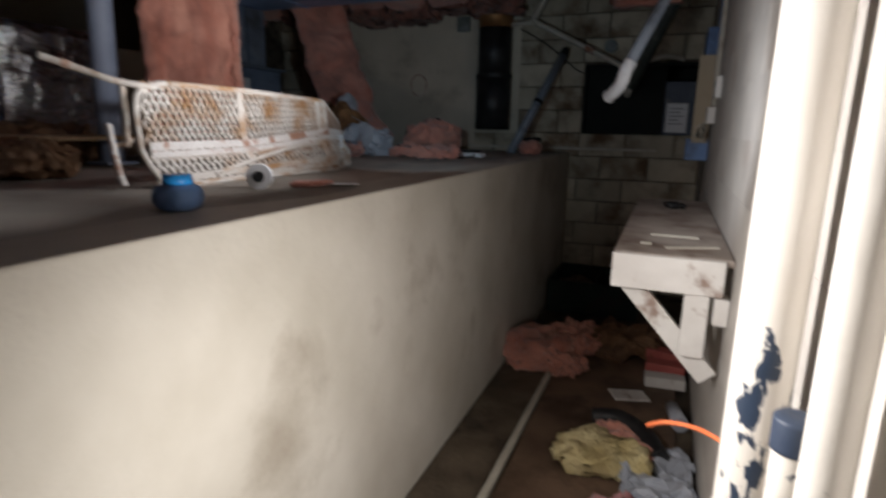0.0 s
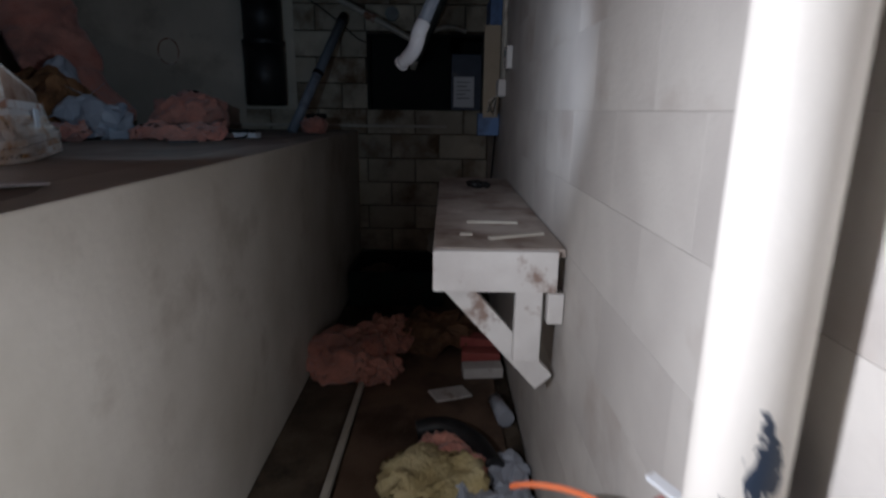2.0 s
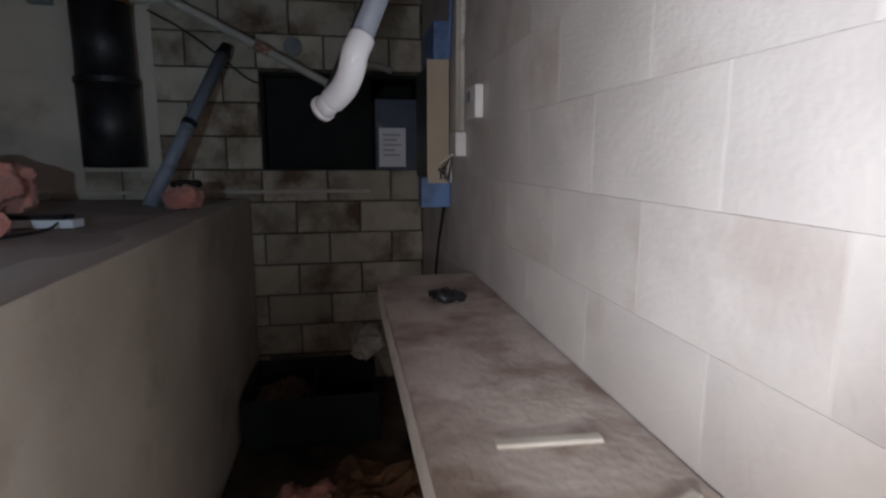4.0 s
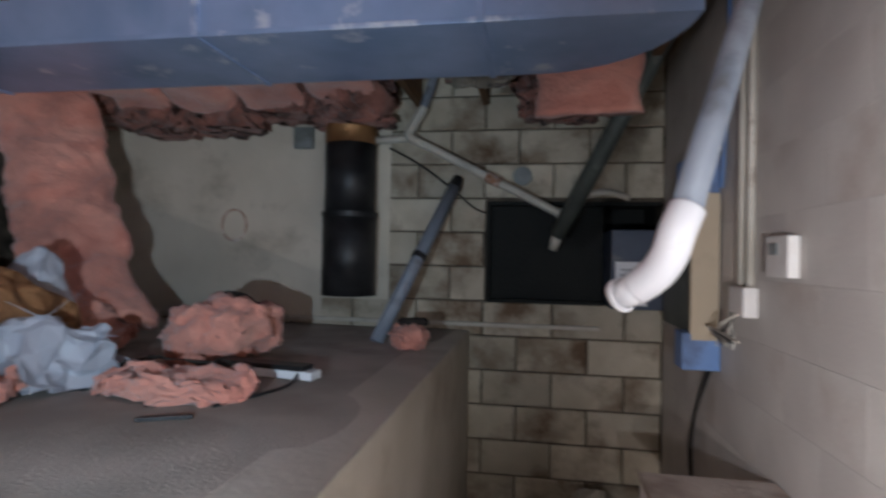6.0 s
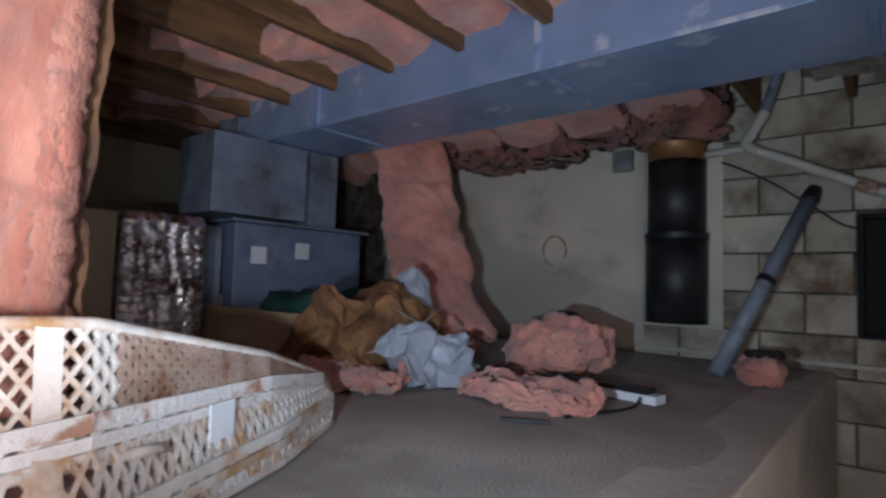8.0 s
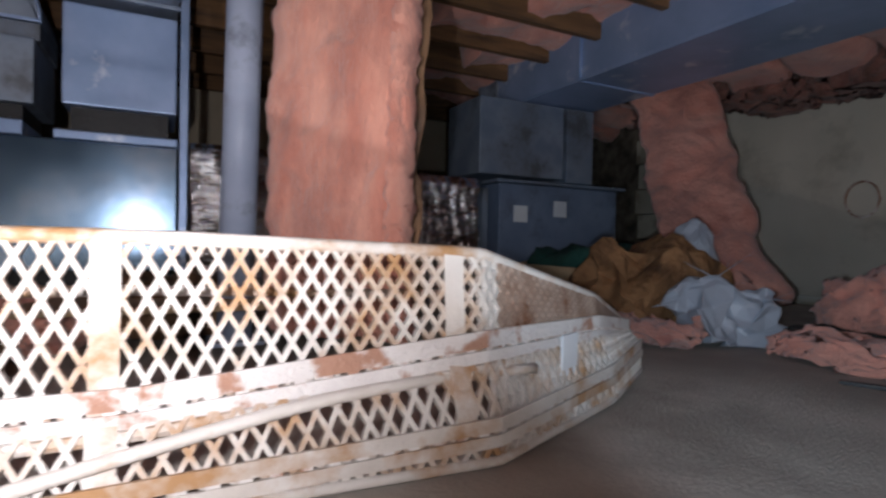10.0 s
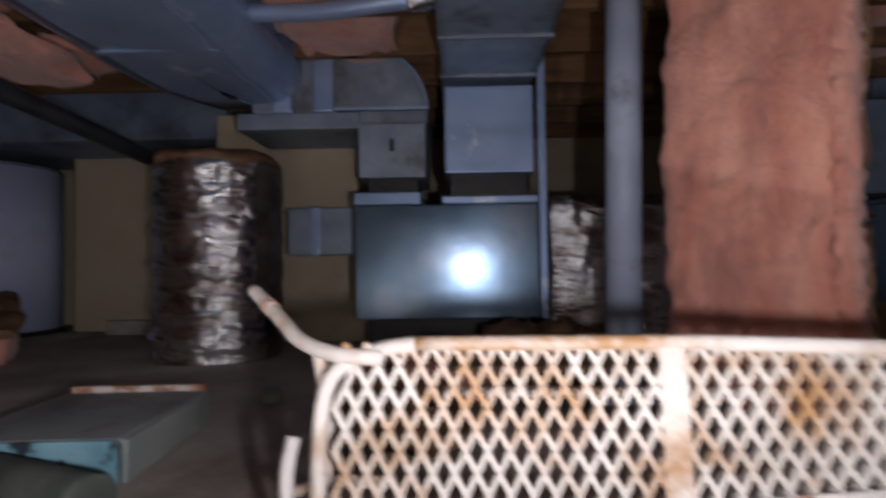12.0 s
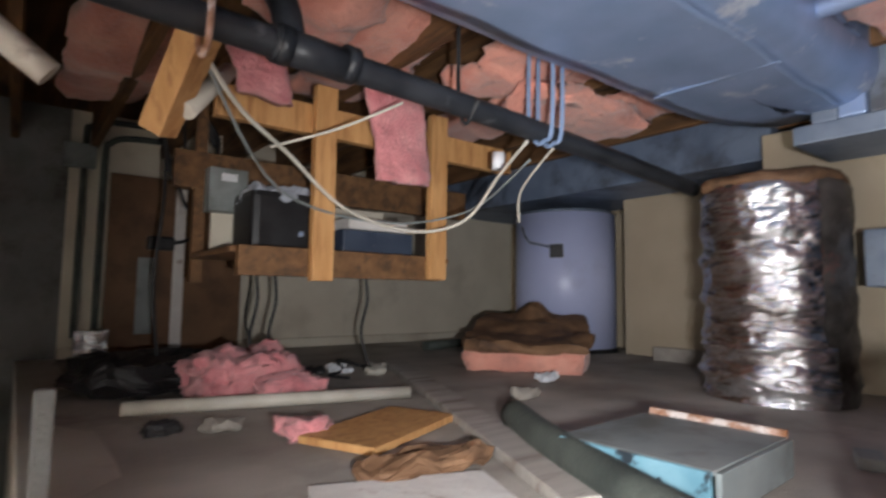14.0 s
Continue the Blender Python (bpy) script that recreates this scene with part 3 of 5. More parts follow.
solo("duct_backing", box((-0.93, BACK - 0.006, 1.44), (-0.5, BACK - 0.001, 2.5), 0.001), "cream_wall", "cream plaster patch behind the duct", "plaster patch", kind="structure")
solo("wall_plaster", box((-2.95, BACK - 0.004, TOP + 0.01), (-0.934, BACK - 0.0005, 2.62), 0.001), "back_plaster", "smooth cream plaster over the block wall", "plaster", kind="structure")

cabinet = thing("control_cabinet", "dark blue metal cabinet in the wall opening, paper label", "cabinet", at=(0.95, 5.9, 1.445))
part("body", box((0.78, 5.75, 1.448), (1.085, 6.3, 1.87), 0.006), "navy", cabinet)
pl = part("paper_label", box((0.80, 5.742, 1.47), (0.96, 5.749, 1.70)), "paper", cabinet, "white printed paper label")
for k, w in enumerate((0.10, 0.08, 0.11, 0.07, 0.10)):
    part("print_line", box((0.825, 5.7405, 1.655 - 0.03 * k), (0.825 + w, 5.7415, 1.663 - 0.03 * k)), "ink", pl)
back_panel = thing("recess_panel", "metal panel filling the wall opening, coloured black for the shade", "panel", at=(0.43, 6.1, 1.445))
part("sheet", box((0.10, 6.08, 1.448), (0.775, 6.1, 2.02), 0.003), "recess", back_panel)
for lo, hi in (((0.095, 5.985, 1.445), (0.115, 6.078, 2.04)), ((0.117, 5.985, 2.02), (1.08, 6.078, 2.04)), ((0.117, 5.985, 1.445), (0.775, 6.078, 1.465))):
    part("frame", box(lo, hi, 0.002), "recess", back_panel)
solo("cornice_scrap", bent([(0.6, 5.95, 2.05), (0.75, 5.93, 2.09), (0.9, 5.95, 2.06)], 0.02), "cream_pvc", "pale pipe scrap lying over the opening", "scrap", True)

pvc = thing("cream_drain", "grubby cream plastic drain pipe slanting across the wall", "pipe", at=(0.1, 5.87, 2.2))
part("pipe", bent([(-0.36, 5.86, 2.40), (-0.2, 5.86, 2.325), (0.1, 5.85, 2.17), (0.54, 5.84, 1.945)], 0.024, 14), "cream_pvc", pvc, smooth=True)
part("elbow", bent([(-0.27, 5.86, 2.58), (-0.33, 5.86, 2.48), (-0.36, 5.86, 2.42), (-0.31, 5.86, 2.375)], 0.029, 14), "cream_pvc", pvc, smooth=True)
part("riser", bent([(-0.20, 5.86, 2.84), (-0.24, 5.86, 2.68), (-0.29, 5.86, 2.54)], 0.026, 14), "grey_pvc", pvc, smooth=True)
part("stub", rod((-0.56, 5.87, 2.39), (-0.35, 5.87, 2.40), 0.022, seg=14), "cream_pvc", pvc, smooth=True)
part("coupling", rod((0.10, 5.85, 2.17), (0.18, 5.848, 2.13), 0.031, seg=14), "rust", pvc, smooth=True)
part("coupling", rod((0.50, 5.84, 1.965), (0.55, 5.84, 1.94), 0.031, seg=14), "cream_pvc", pvc, smooth=True)
tube = thing("leaning_tube", "grey metal tube leaning from the slab against the wall", "tube", at=(-0.4, 5.4, TOP))
part("tube", rod((-0.40, 5.40, TOP), (-0.09, 5.88, 2.11), 0.036, seg=18), "grey_pvc", tube, smooth=True)
part("clamp", rod((-0.245, 5.64, 1.695), (-0.235, 5.655, 1.72), 0.041, seg=18), "black", tube)
part("end_fitting", rod((-0.09, 5.88, 2.11), (-0.07, 5.91, 2.17), 0.042, 0.03, 14), "black", tube)
solo("round_vent", rod((0.30, 5.97, 2.19), (0.30, BACK - 0.001, 2.19), 0.055, seg=20), "grey_metal", "small round grey cap on the block wall", "vent cap")
solo("wire_ring", bent([(-1.53 + 0.085 * math.cos(a), 5.985, 1.885 + 0.10 * math.sin(a)) for a in [k * 0.7 for k in range(10)]], 0.006, 6), "rust", "loop of rusty wire hung on the wall", "wire", True)
solo("small_box", box((-1.12, 5.95, 2.37), (-1.0, BACK - 0.001, 2.5), 0.006), "grey_metal", "small grey electrical box high on the wall", "box")
solo("black_wire", bent([(-0.5, 5.95, 2.36), (-0.3, 5.96, 2.25), (-0.1, 5.96, 2.1), (0.02, 5.96, 2.0), (0.09, 5.96, 1.97)], 0.005, 6), "black", "thin black wire strung along the block wall", "wire")
solo("wall_batten", box((-2.4, 5.975, 1.30), (0.75, BACK - 0.001, 1.322), 0.003), "cream_pvc", "thin pale conduit along the foot of the wall", "conduit")

# big grey waste pipe with white elbow
waste = thing("waste_pipe", "grey plastic waste pipe with glossy white elbow end", "pipe", at=(0.8, 4.0, 2.3))
part("pipe", rod((1.06, 4.35, 2.845), (0.637, 3.74, 1.80), 0.027, seg=24), "grey_pvc", waste, smooth=True)
we = part("elbow", bent([(0.640, 3.745, 1.805), (0.622, 3.735, 1.765), (0.612, 3.745, 1.725), (0.594, 3.765, 1.69), (0.566, 3.79, 1.663)], 0.032, 24), "white_pvc", waste, "glossy white elbow", smooth=True)
part("socket", rod((0.568, 3.788, 1.665), (0.541, 3.815, 1.645), 0.028, 0.028, 24), "white_pvc", waste, smooth=True)
part("rim", rod((0.545, 3.811, 1.648), (0.538, 3.818, 1.643), 0.033, 0.033, 24), "white_pvc", we, smooth=True)
dark = thing("dark_pipe", "dark grey pipe slanting down from the ceiling", "pipe", at=(0.8, 5.3, 2.3))
part("pipe", rod((1.0, 5.2, 2.84), (0.50, 5.80, 1.84), 0.045, seg=20), "olive_metal", dark, smooth=True)
part("nozzle", rod((0.50, 5.80, 1.84), (0.475, 5.83, 1.76), 0.03, 0.024, 16), "cream_pvc", dark, smooth=True)

# electrics on the right wall
solo("junction_box", box((1.02, 5.05, 1.97), (RIGHT - 0.003, 5.42, 2.16), 0.006), "blue_box", "blue metal junction box on the wall", "junction box", group="blue boxes")
solo("junction_box", box((0.955, 5.02, 1.285), (RIGHT - 0.003, 5.14, 1.43), 0.006), "blue_box", "blue metal junction box on the wall", "junction box", group="blue boxes")
panel = thing("switchgear", "dark grey switch panel standing off the wall with loose wires", "panel", at=(1.05, 5.2, 1.4))
part("back_box", box((1.0, 5.1, 1.42), (RIGHT - 0.003, 5.55, 1.97), 0.004), "olive_metal", panel)
part("cover", box((0.985, 5.02, 1.40), (1.09, 5.04, 1.98), 0.003), "beige_panel", panel)
cond = thing("conduit", "white plastic conduits with a socket on the block wall", "conduit", at=(1.09, 4.72, 1.6))
for y in (4.70, 4.78):
    part("tube", rod((1.085, y, 1.62), (1.085, y, 2.845), 0.013, seg=12), "cream_pvc", cond, smooth=True)
part("socket_box", box((1.05, 4.66, 1.53), (RIGHT - 0.003, 4.80, 1.63), 0.006), "white_wood", cond)
part("blue_wire", bent([(1.09, 4.95, 2.845), (1.085, 4.93, 2.4), (1.08, 4.96, 2.1), (1.085, 5.0, 2.0)], 0.008, 8), "blue_box", cond)
for k in range(5):
    part("loose_wire", bent([(1.05, 4.70 + 0.02 * k, 1.54), (1.0 + 0.01 * k, 4.72, 1.50 - 0.02 * k), (1.02, 4.80 + 0.03 * k, 1.47), (0.99, 4.72 - 0.05 * k, 1.43 + 0.01 * k)], 0.004, 6), "black" if k % 2 else "white_cable", cond)
for k in range(2):
    part("down_wire", bent([(1.08, 5.08 + 0.03 * k, 1.285), (1.085, 5.3, 1.05), (1.08, 5.34 + 0.03 * k, 0.85), (1.085, 5.3, 0.6)], 0.006, 6), "black", cond)
therm = thing("thermostat", "small white wall thermostat with grey window", "thermostat", at=(1.09, 4.45, 1.72))
tc = part("case", box((1.065, 4.38, 1.67), (RIGHT - 0.003, 4.53, 1.79), 0.005), "white_wood", therm)
part("window", box((1.061, 4.44, 1.735), (1.0645, 4.50, 1.77)), "grey_metal", tc)
solo("conduit_bend", bent([(1.09, 4.9, 2.55), (1.085, 4.5, 2.6), (1.085, 4.1, 2.7), (1.085, 3.9, 2.845)], 0.014, 10), "cream_pvc", "thin pipe running up the wall to the ceiling", "pipe", True)

# ---- ducts overhead ----
def shell(lo, hi, r, corner, seg=8):
    """A duct box whose far right corner, in plan, is rounded."""
    bm = bmesh.new()
    pts = [(lo[0], lo[1]), (hi[0], lo[1])]
    for k in range(seg + 1):
        a = math.pi / 2 * k / seg
        pts.append((hi[0] - corner + corner * math.cos(a), hi[1] - corner + corner * math.sin(a)))
    pts.append((lo[0], hi[1]))
    vs = [bm.verts.new((x, y, lo[2])) for x, y in pts]
    f = bm.faces.new(vs)
    g = bmesh.ops.extrude_face_region(bm, geom=[f])
    bmesh.ops.translate(bm, vec=(0, 0, hi[2] - lo[2]), verts=[v for v in g["geom"] if isinstance(v, bmesh.types.BMVert)])
    bmesh.ops.recalc_face_normals(bm, faces=bm.faces[:])
    return bm


da = thing("main_duct", "long bluish galvanised rectangular air duct under the ceiling", "duct", group="ducts", at=(-1.0, 4.7, 2.45))
part("trunk", shell((-2.9, 4.44, 2.45), (0.86, 4.96, 2.80), 0, 0.50), "galv", da)
for x in (-2.1, -0.78, 0.2):
    part("seam", box((x - 0.012, 4.425, 2.443), (x + 0.012, 4.97, 2.80), 0.003), "galv", da)
part("hem", box((-2.9, 4.428, 2.444), (0.43, 4.438, 2.462), 0.002), "galv", da)
part("end_cap", bent([(-2.9, 4.7, 2.62), (-3.05, 4.6, 2.60), (-3.15, 4.5, 2.56)], lambda t: 0.2 - 0.08 * t, 16), "galv_dark", da, smooth=True)
part("drop_box", box((-2.95, 4.12, 2.0), (-2.56, 4.72, 2.44), 0.006), "galv_dark", da)
part("drop_leg", box((-2.9, 4.74, 1.98), (-2.55, 4.95, 2.44), 0.006), "galv_dark", da)
unit = thing("air_handler", "blue-grey air handler box with two white plates", "air handler", at=(-2.8, 4.7, TOP))
part("case", box((-3.2, 4.30, TOP), (-2.62, 5.23, 1.96), 0.01), "blue_steel", unit)
part("lid", box((-3.25, 4.26, 1.962), (-2.58, 5.27, 1.98), 0.004), "galv_dark", unit)
part("white_plate", box((-2.619, 4.70, 1.77), (-2.612, 4.80, 1.87), 0.002), "paper", unit)
part("white_plate", box((-2.619, 4.40, 1.73), (-2.612, 4.50, 1.83), 0.002), "paper", unit)
part("side_plenum", box((-3.2, 4.02, TOP), (-2.66, 4.25, 1.93), 0.01), "galv_dark", unit)

db = thing("branch_duct", "wide dented bluish galvanised duct under the ceiling", "duct", group="ducts", at=(-1.2, 1.15, 2.45))
bm = box((-2.56, 0.86, 2.45), (0.9, 1.52, 2.80))
bmesh.ops.subdivide_edges(bm, edges=bm.edges[:], cuts=22, use_grid_fill=True)
for v in bm.verts:
    low, side = max(0.0, 1 - (v.co.z - 2.45) / 0.09), max(0.0, 1 - min(v.co.y - 0.86, 1.52 - v.co.y) / 0.09)
    v.co.z += 0.035 * side * side * (1 if v.co.z < 2.6 else 0)
    v.co.y += (0.03 if v.co.y < 1.19 else -0.03) * low * low * (1 if side > 0 else 0)
    v.co.y += 0.16 * max(0.0, (-2.0 - v.co.x) / 0.56) ** 2 * (1 if v.co.y < 1.19 else 0)
rough_up(bm, 0.014, 2.6, 4)
rough_up(bm, 0.006, 9.0, 11)
part("trunk", bm, "galv", db, smooth=True)
for x in (-1.85,):
    part("seam", box((x - 0.010, 0.97, 2.447), (x + 0.014, 1.41, 2.459), 0.003), "galv", db)
# smaller ducts by the furnace
fx = -2.34
fur = thing("furnace", "smooth shiny sheet steel furnace with plenums above", "furnace", at=(-2.6, 2.2, 1.48))
part("panel", box((-2.9, 1.78, 1.46), (fx, 2.575, 1.955), 0.006), "steel_panel", fur, "glossy steel front panel")
part("lip", box((-2.9, 1.78, 1.957), (fx + 0.012, 2.07, 2.01), 0.006), "galv", fur)
part("lip", box((-2.9, 2.16, 1.957), (fx + 0.012, 2.575, 1.99), 0.006), "galv", fur)
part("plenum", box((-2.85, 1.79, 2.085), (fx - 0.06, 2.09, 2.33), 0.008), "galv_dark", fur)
part("plenum", box((-2.85, 2.175, 2.10), (fx - 0.06, 2.57, 2.49), 0.008), "galv", fur)
part("corner_post", box((fx - 0.03, 2.58, 1.46), (fx + 0.01, 2.612, 2.80), 0.004), "galv", fur)
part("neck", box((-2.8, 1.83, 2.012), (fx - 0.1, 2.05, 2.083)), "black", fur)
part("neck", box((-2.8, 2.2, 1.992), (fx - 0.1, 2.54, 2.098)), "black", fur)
# Filler under the panel; its black colour stands in for shade.
part("base", box((-2.88, 1.8, TOP - 0.02), (fx - 0.2, 2.56, 1.458), 0.005), "black", fur, "base coloured black for the shade below the panel")
elb = thing("duct_elbow", "galvanised duct elbow turning down over the furnace", "duct", at=(-2.6, 1.7, 2.5))


def profile_plate(pts, x0, x1):
    """A y, z outline drawn out from x0 to x1."""
    bm = bmesh.new()
    f = bm.faces.new([bm.verts.new((x0, y, z)) for y, z in pts])
    g = bmesh.ops.extrude_face_region(bm, geom=[f])
    bmesh.ops.translate(bm, vec=(x1 - x0, 0, 0), verts=[v for v in g["geom"] if isinstance(v, bmesh.types.BMVert)])
    bmesh.ops.recalc_face_normals(bm, faces=bm.faces[:])
    return bm


arc = [(1.80 + 0.30 * math.sin(radians(a)), 2.40 + 0.30 * math.cos(radians(a))) for a in range(0, 91, 9)]
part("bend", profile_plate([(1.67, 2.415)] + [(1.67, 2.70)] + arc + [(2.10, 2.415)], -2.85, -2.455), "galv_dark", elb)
for k in range(4):
    y0 = 1.285 + 0.096 * k
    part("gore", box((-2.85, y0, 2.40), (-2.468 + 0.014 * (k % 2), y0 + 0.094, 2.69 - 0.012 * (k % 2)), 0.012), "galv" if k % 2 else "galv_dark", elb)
part("standing_seam", sweep([Vector((-2.453, y, z)) for y, z in arc], 0.006, 8), "galv", elb, smooth=True)
part("standing_seam", box((-2.458, 1.67, 2.405), (-2.446, 2.10, 2.417), 0.002), "galv", elb)
part("collar", box((-2.9, 1.22, 2.325), (-2.462, 1.785, 2.40), 0.006), "galv_dark", elb)
part("boot", box((-2.85, 1.788, 2.335), (-2.46, 2.098, 2.403), 0.006), "galv_dark", elb)
part("pull_latch", box((-2.40, 1.93, 2.20), (-2.385, 1.95, 2.255), 0.003), "black", elb)
ud = thing("upper_duct", "dull galvanised duct running under the joists from the furnace", "duct", group="ducts", at=(-2.2, 2.37, 2.52))
bm = box((-2.9, 2.165, 2.52), (-1.5, 2.575, 2.80))
bmesh.ops.subdivide_edges(bm, edges=bm.edges[:], cuts=14, use_grid_fill=True)
rough_up(bm, 0.008, 4.0, 21)
part("trunk", bm, "galv_dark", ud, smooth=True)
for x in (-2.36, -1.95):
    part("seam", box((x, 2.160, 2.508), (x + 0.022, 2.580, 2.524), 0.003), "galv_dark", ud)
ft = thing("flex_tube", "grey flexible tube slung under the joists", "tube", at=(-1.82, 1.8, 2.58))
part("tube", bent([(-1.98, 1.30, 2.60), (-1.87, 1.46, 2.585), (-1.82, 1.75, 2.565), (-1.79, 1.98, 2.575), (-1.78, 2.12, 2.585)], 0.030, 16, 10), "galv", ft, smooth=True)
bm = bent([(-1.785, 2.07, 2.58), (-1.78, 2.12, 2.585), (-1.775, 2.162, 2.59)], 0.036, 24, 10)
rough_up(bm, 0.005, 40, 3)
part("foil_collar", bm, "foil", ft, "crinkled foil collar", smooth=True)
solo("cardboard_sheet", box((-3.02, 0.9, 2.0), (-2.98, 1.68, 2.54), 0.004), "beige_panel", "beige board panel behind the tank", "board", group="beige boards")
solo("cardboard_sheet", box((-3.06, 0.6, TOP), (-3.025, 1.76, 1.998), 0.004), "beige_panel", "beige board panel behind the tank", "board", group="beige boards")
solo("small_duct", box((-2.98, 1.38, 1.75), (-2.7, 1.775, 1.985), 0.006), "galv_dark", "small grey duct between board and furnace", "duct", group="ducts")
solo("duct_strap", box((-2.72, 1.50, 1.745), (-2.69, 1.54, 1.99), 0.003), "galv", "bright metal strap round the small duct", "strap")
solo("beige_board", box((-3.66, -0.35, TOP), (-3.62, 1.9, 2.62), 0.005), "beige_panel", "tall beige board standing on the slab", "board", group="beige boards")
solo("beige_board", box((-4.1, -2.0, TOP), (-4.06, -0.3, 2.42), 0.005), "beige_panel", "tall beige board behind the water heater", "board", group="beige boards")
solo("blue_duct", box((-4.02, -1.95, 2.44), (-3.1, 0.9, 2.74), 0.012), "blue_steel", "long dull blue duct behind the water heater", "duct", group="ducts")


# foil wrapped flexible ducts behind the pole
def foil_duct(pts, r, name, label, material="foil", seed=0.0):
    line_bm = bent(pts, r, 72, 26)
    rough_up(line_bm, r * 0.13, 13, seed, 0.6)
    return solo(name, line_bm, material, label, "duct", True, group="foil ducts")


def foil_box(y0, y1, z0, z1, x, seed):
    """A boxed duct in loosely creased foil."""
    bm = bmesh.new()
    nu, nv = 36, 44
    g = {}
    for i in range(nu + 1):
        for j in range(nv + 1):
            y, z = y0 + (y1 - y0) * i / nu, z0 + (z1 - z0) * j / nv
            q = Vector((y * 26 + seed, z * 7, seed))
            d = 0.020 * noise.noise(q) + 0.012 * noise.noise(Vector((y * 60, z * 34, seed)))
            d -= 0.03 * max(0, abs(2 * i / nu - 1) - 0.9) * 10 * 0.5 + 0.04 * max(0, j / nv - 0.93) / 0.07
            g[i, j] = bm.verts.new((x + d, y, z))
    for i in range(nu):
        for j in range(nv):
            bm.faces.new((g[i, j], g[i + 1, j], g[i + 1, j + 1], g[i, j + 1]))
    box_into(bm, (x - 0.4, y0 + 0.01, z0), (x - 0.045, y1 - 0.01, z1 - 0.02))
    return bm


for y0, y1, z1, sd in ((2.62, 3.28, 1.98, 1.0), (3.60, 3.96, 1.93, 7.0)):
    solo("foil_duct", foil_box(y0, y1, TOP - 0.01, z1, -2.27, sd), "foil", "boxed duct wrapped in creased silver foil", "duct", True, group="foil ducts")
solo("duct_joint", box((-2.7, 3.285, TOP - 0.01), (-2.33, 3.595, 1.92), 0.01), "beige_panel", "bare tan section between foil wraps", "duct")

# foil wrapped tank
tank = thing("wrapped_tank", "tank wrapped in crinkled silver foil and insulation", "tank", at=(-2.65, 1.07, TOP))


def wrap(r, z0, z1, a0, a1, seed, amp, cx=-2.62, cy=1.08, nu=60, nv=70):
    bm = bmesh.new()
    g = {}
    for i in range(nu + 1):
        a = radians(a0 + (a1 - a0) * i / nu)
        for j in range(nv + 1):
            z = z0 + (z1 - z0) * j / nv
            q = Vector((math.cos(a) * 2.2, math.sin(a) * 2.2, z * 19 + seed))
            rr = r + amp * (noise.noise(q) + 0.6 * noise.noise(q * 2.7)) + amp * 0.5 * math.sin(z * 38 + 2 * noise.noise(q * 0.7))
            rr -= 0.05 * max(0, (j / nv - 0.93) / 0.07) ** 2
            g[i, j] = bm.verts.new((cx + math.cos(a) * rr, cy + math.sin(a) * rr, z))
    for i in range(nu):
        for j in range(nv):
            bm.faces.new((g[i, j], g[i + 1, j], g[i + 1, j + 1], g[i, j + 1]))
    return bm


part("core", rod((-2.62, 1.08, TOP - 0.01), (-2.62, 1.08, 2.20), 0.26, 0.26, 40), "foil_dark", tank, "dark wrapping", smooth=True)
part("dark_wrap", wrap(0.283, TOP, 2.21, 0, 360, 3, 0.010), "foil_dark", tank, "dark wrapping", smooth=True)
part("foil_strip", wrap(0.297, TOP, 2.20, -74, 52, 8, 0.013), "foil", tank, "bright crinkled foil strip", smooth=True)
part("foil_skirt", wrap(0.305, TOP, 1.52, -95, 60, 14, 0.018, nv=30), "foil", tank, "torn foil skirt", smooth=True)
part("top_wool", lump((-2.86, 0.84, 2.15), (-2.38, 1.32, 2.235), 0.015, 7, 9, seed=31), "kraft", tank, "brown paper top", smooth=True)

# water heater
wh = thing("water_heater", "pale blue enamelled round water heater standing on the slab", "water heater", at=(-3.2, -0.42, TOP))
hx, hy, hr = -3.52, -0.84, 0.40
part("jacket", rod((hx, hy, TOP - 0.005), (hx, hy, 2.345), hr, seg=48), "heater", wh, smooth=True)
part("top_rim", rod((hx, hy, 2.347), (hx, hy, 2.37), hr + 0.006, hr - 0.02, 48), "galv_dark", wh, smooth=True)
part("base_ring", rod((hx, hy, TOP - 0.004), (hx, hy, TOP + 0.03), hr + 0.008, seg=48), "black", wh)
ap = part("access_plate", box((-0.05, -0.012, -0.05), (0.05, 0.012, 0.05), 0.004, pose(-3.175, -0.635, 2.04, 0, 0, -59)), "black", wh, "black burnt access hole")
part("wire", bent([(-3.25, -1.05, 2.36), (-3.12, -0.93, 2.22), (-3.12, -0.86, 2.12), (-3.11, -0.74, 2.09), (-3.15, -0.64, 2.06)], 0.006, 6), "black", ap)

# ---- hanging insulation, pole, wool on the ceiling ----
pole = thing("support_pole", "blue-grey painted round steel support pole", "pole", at=(-1.7, 2.73, TOP))
part("post", rod((-1.7, 2.73, TOP - 0.01), (-1.66, 2.75, CEIL - 0.002), 0.054, seg=24), "blue_pole", pole, smooth=True)
part("base_plate", box((-1.78, 2.65, TOP - 0.004), (-1.62, 2.81, TOP + 0.01), 0.002), "blue_pole", pole)
hb = thing("hanging_insulation", "long pink glass wool batt hanging from the ceiling", "insulation", "hanging batts", at=(-1.35, 2.95, 2.86))
part("wool", slab_of_wool([(-1.36, 3.0, 2.86), (-1.355, 2.97, 2.3), (-1.345, 2.95, 1.9), (-1.33, 2.94, 1.6), (-1.3, 2.94, 1.35)], (0.5, 0.42, 0), 0.43, 0.11, 0.026, 7, 5, 90, 26), "insul_clean", hb, smooth=True)
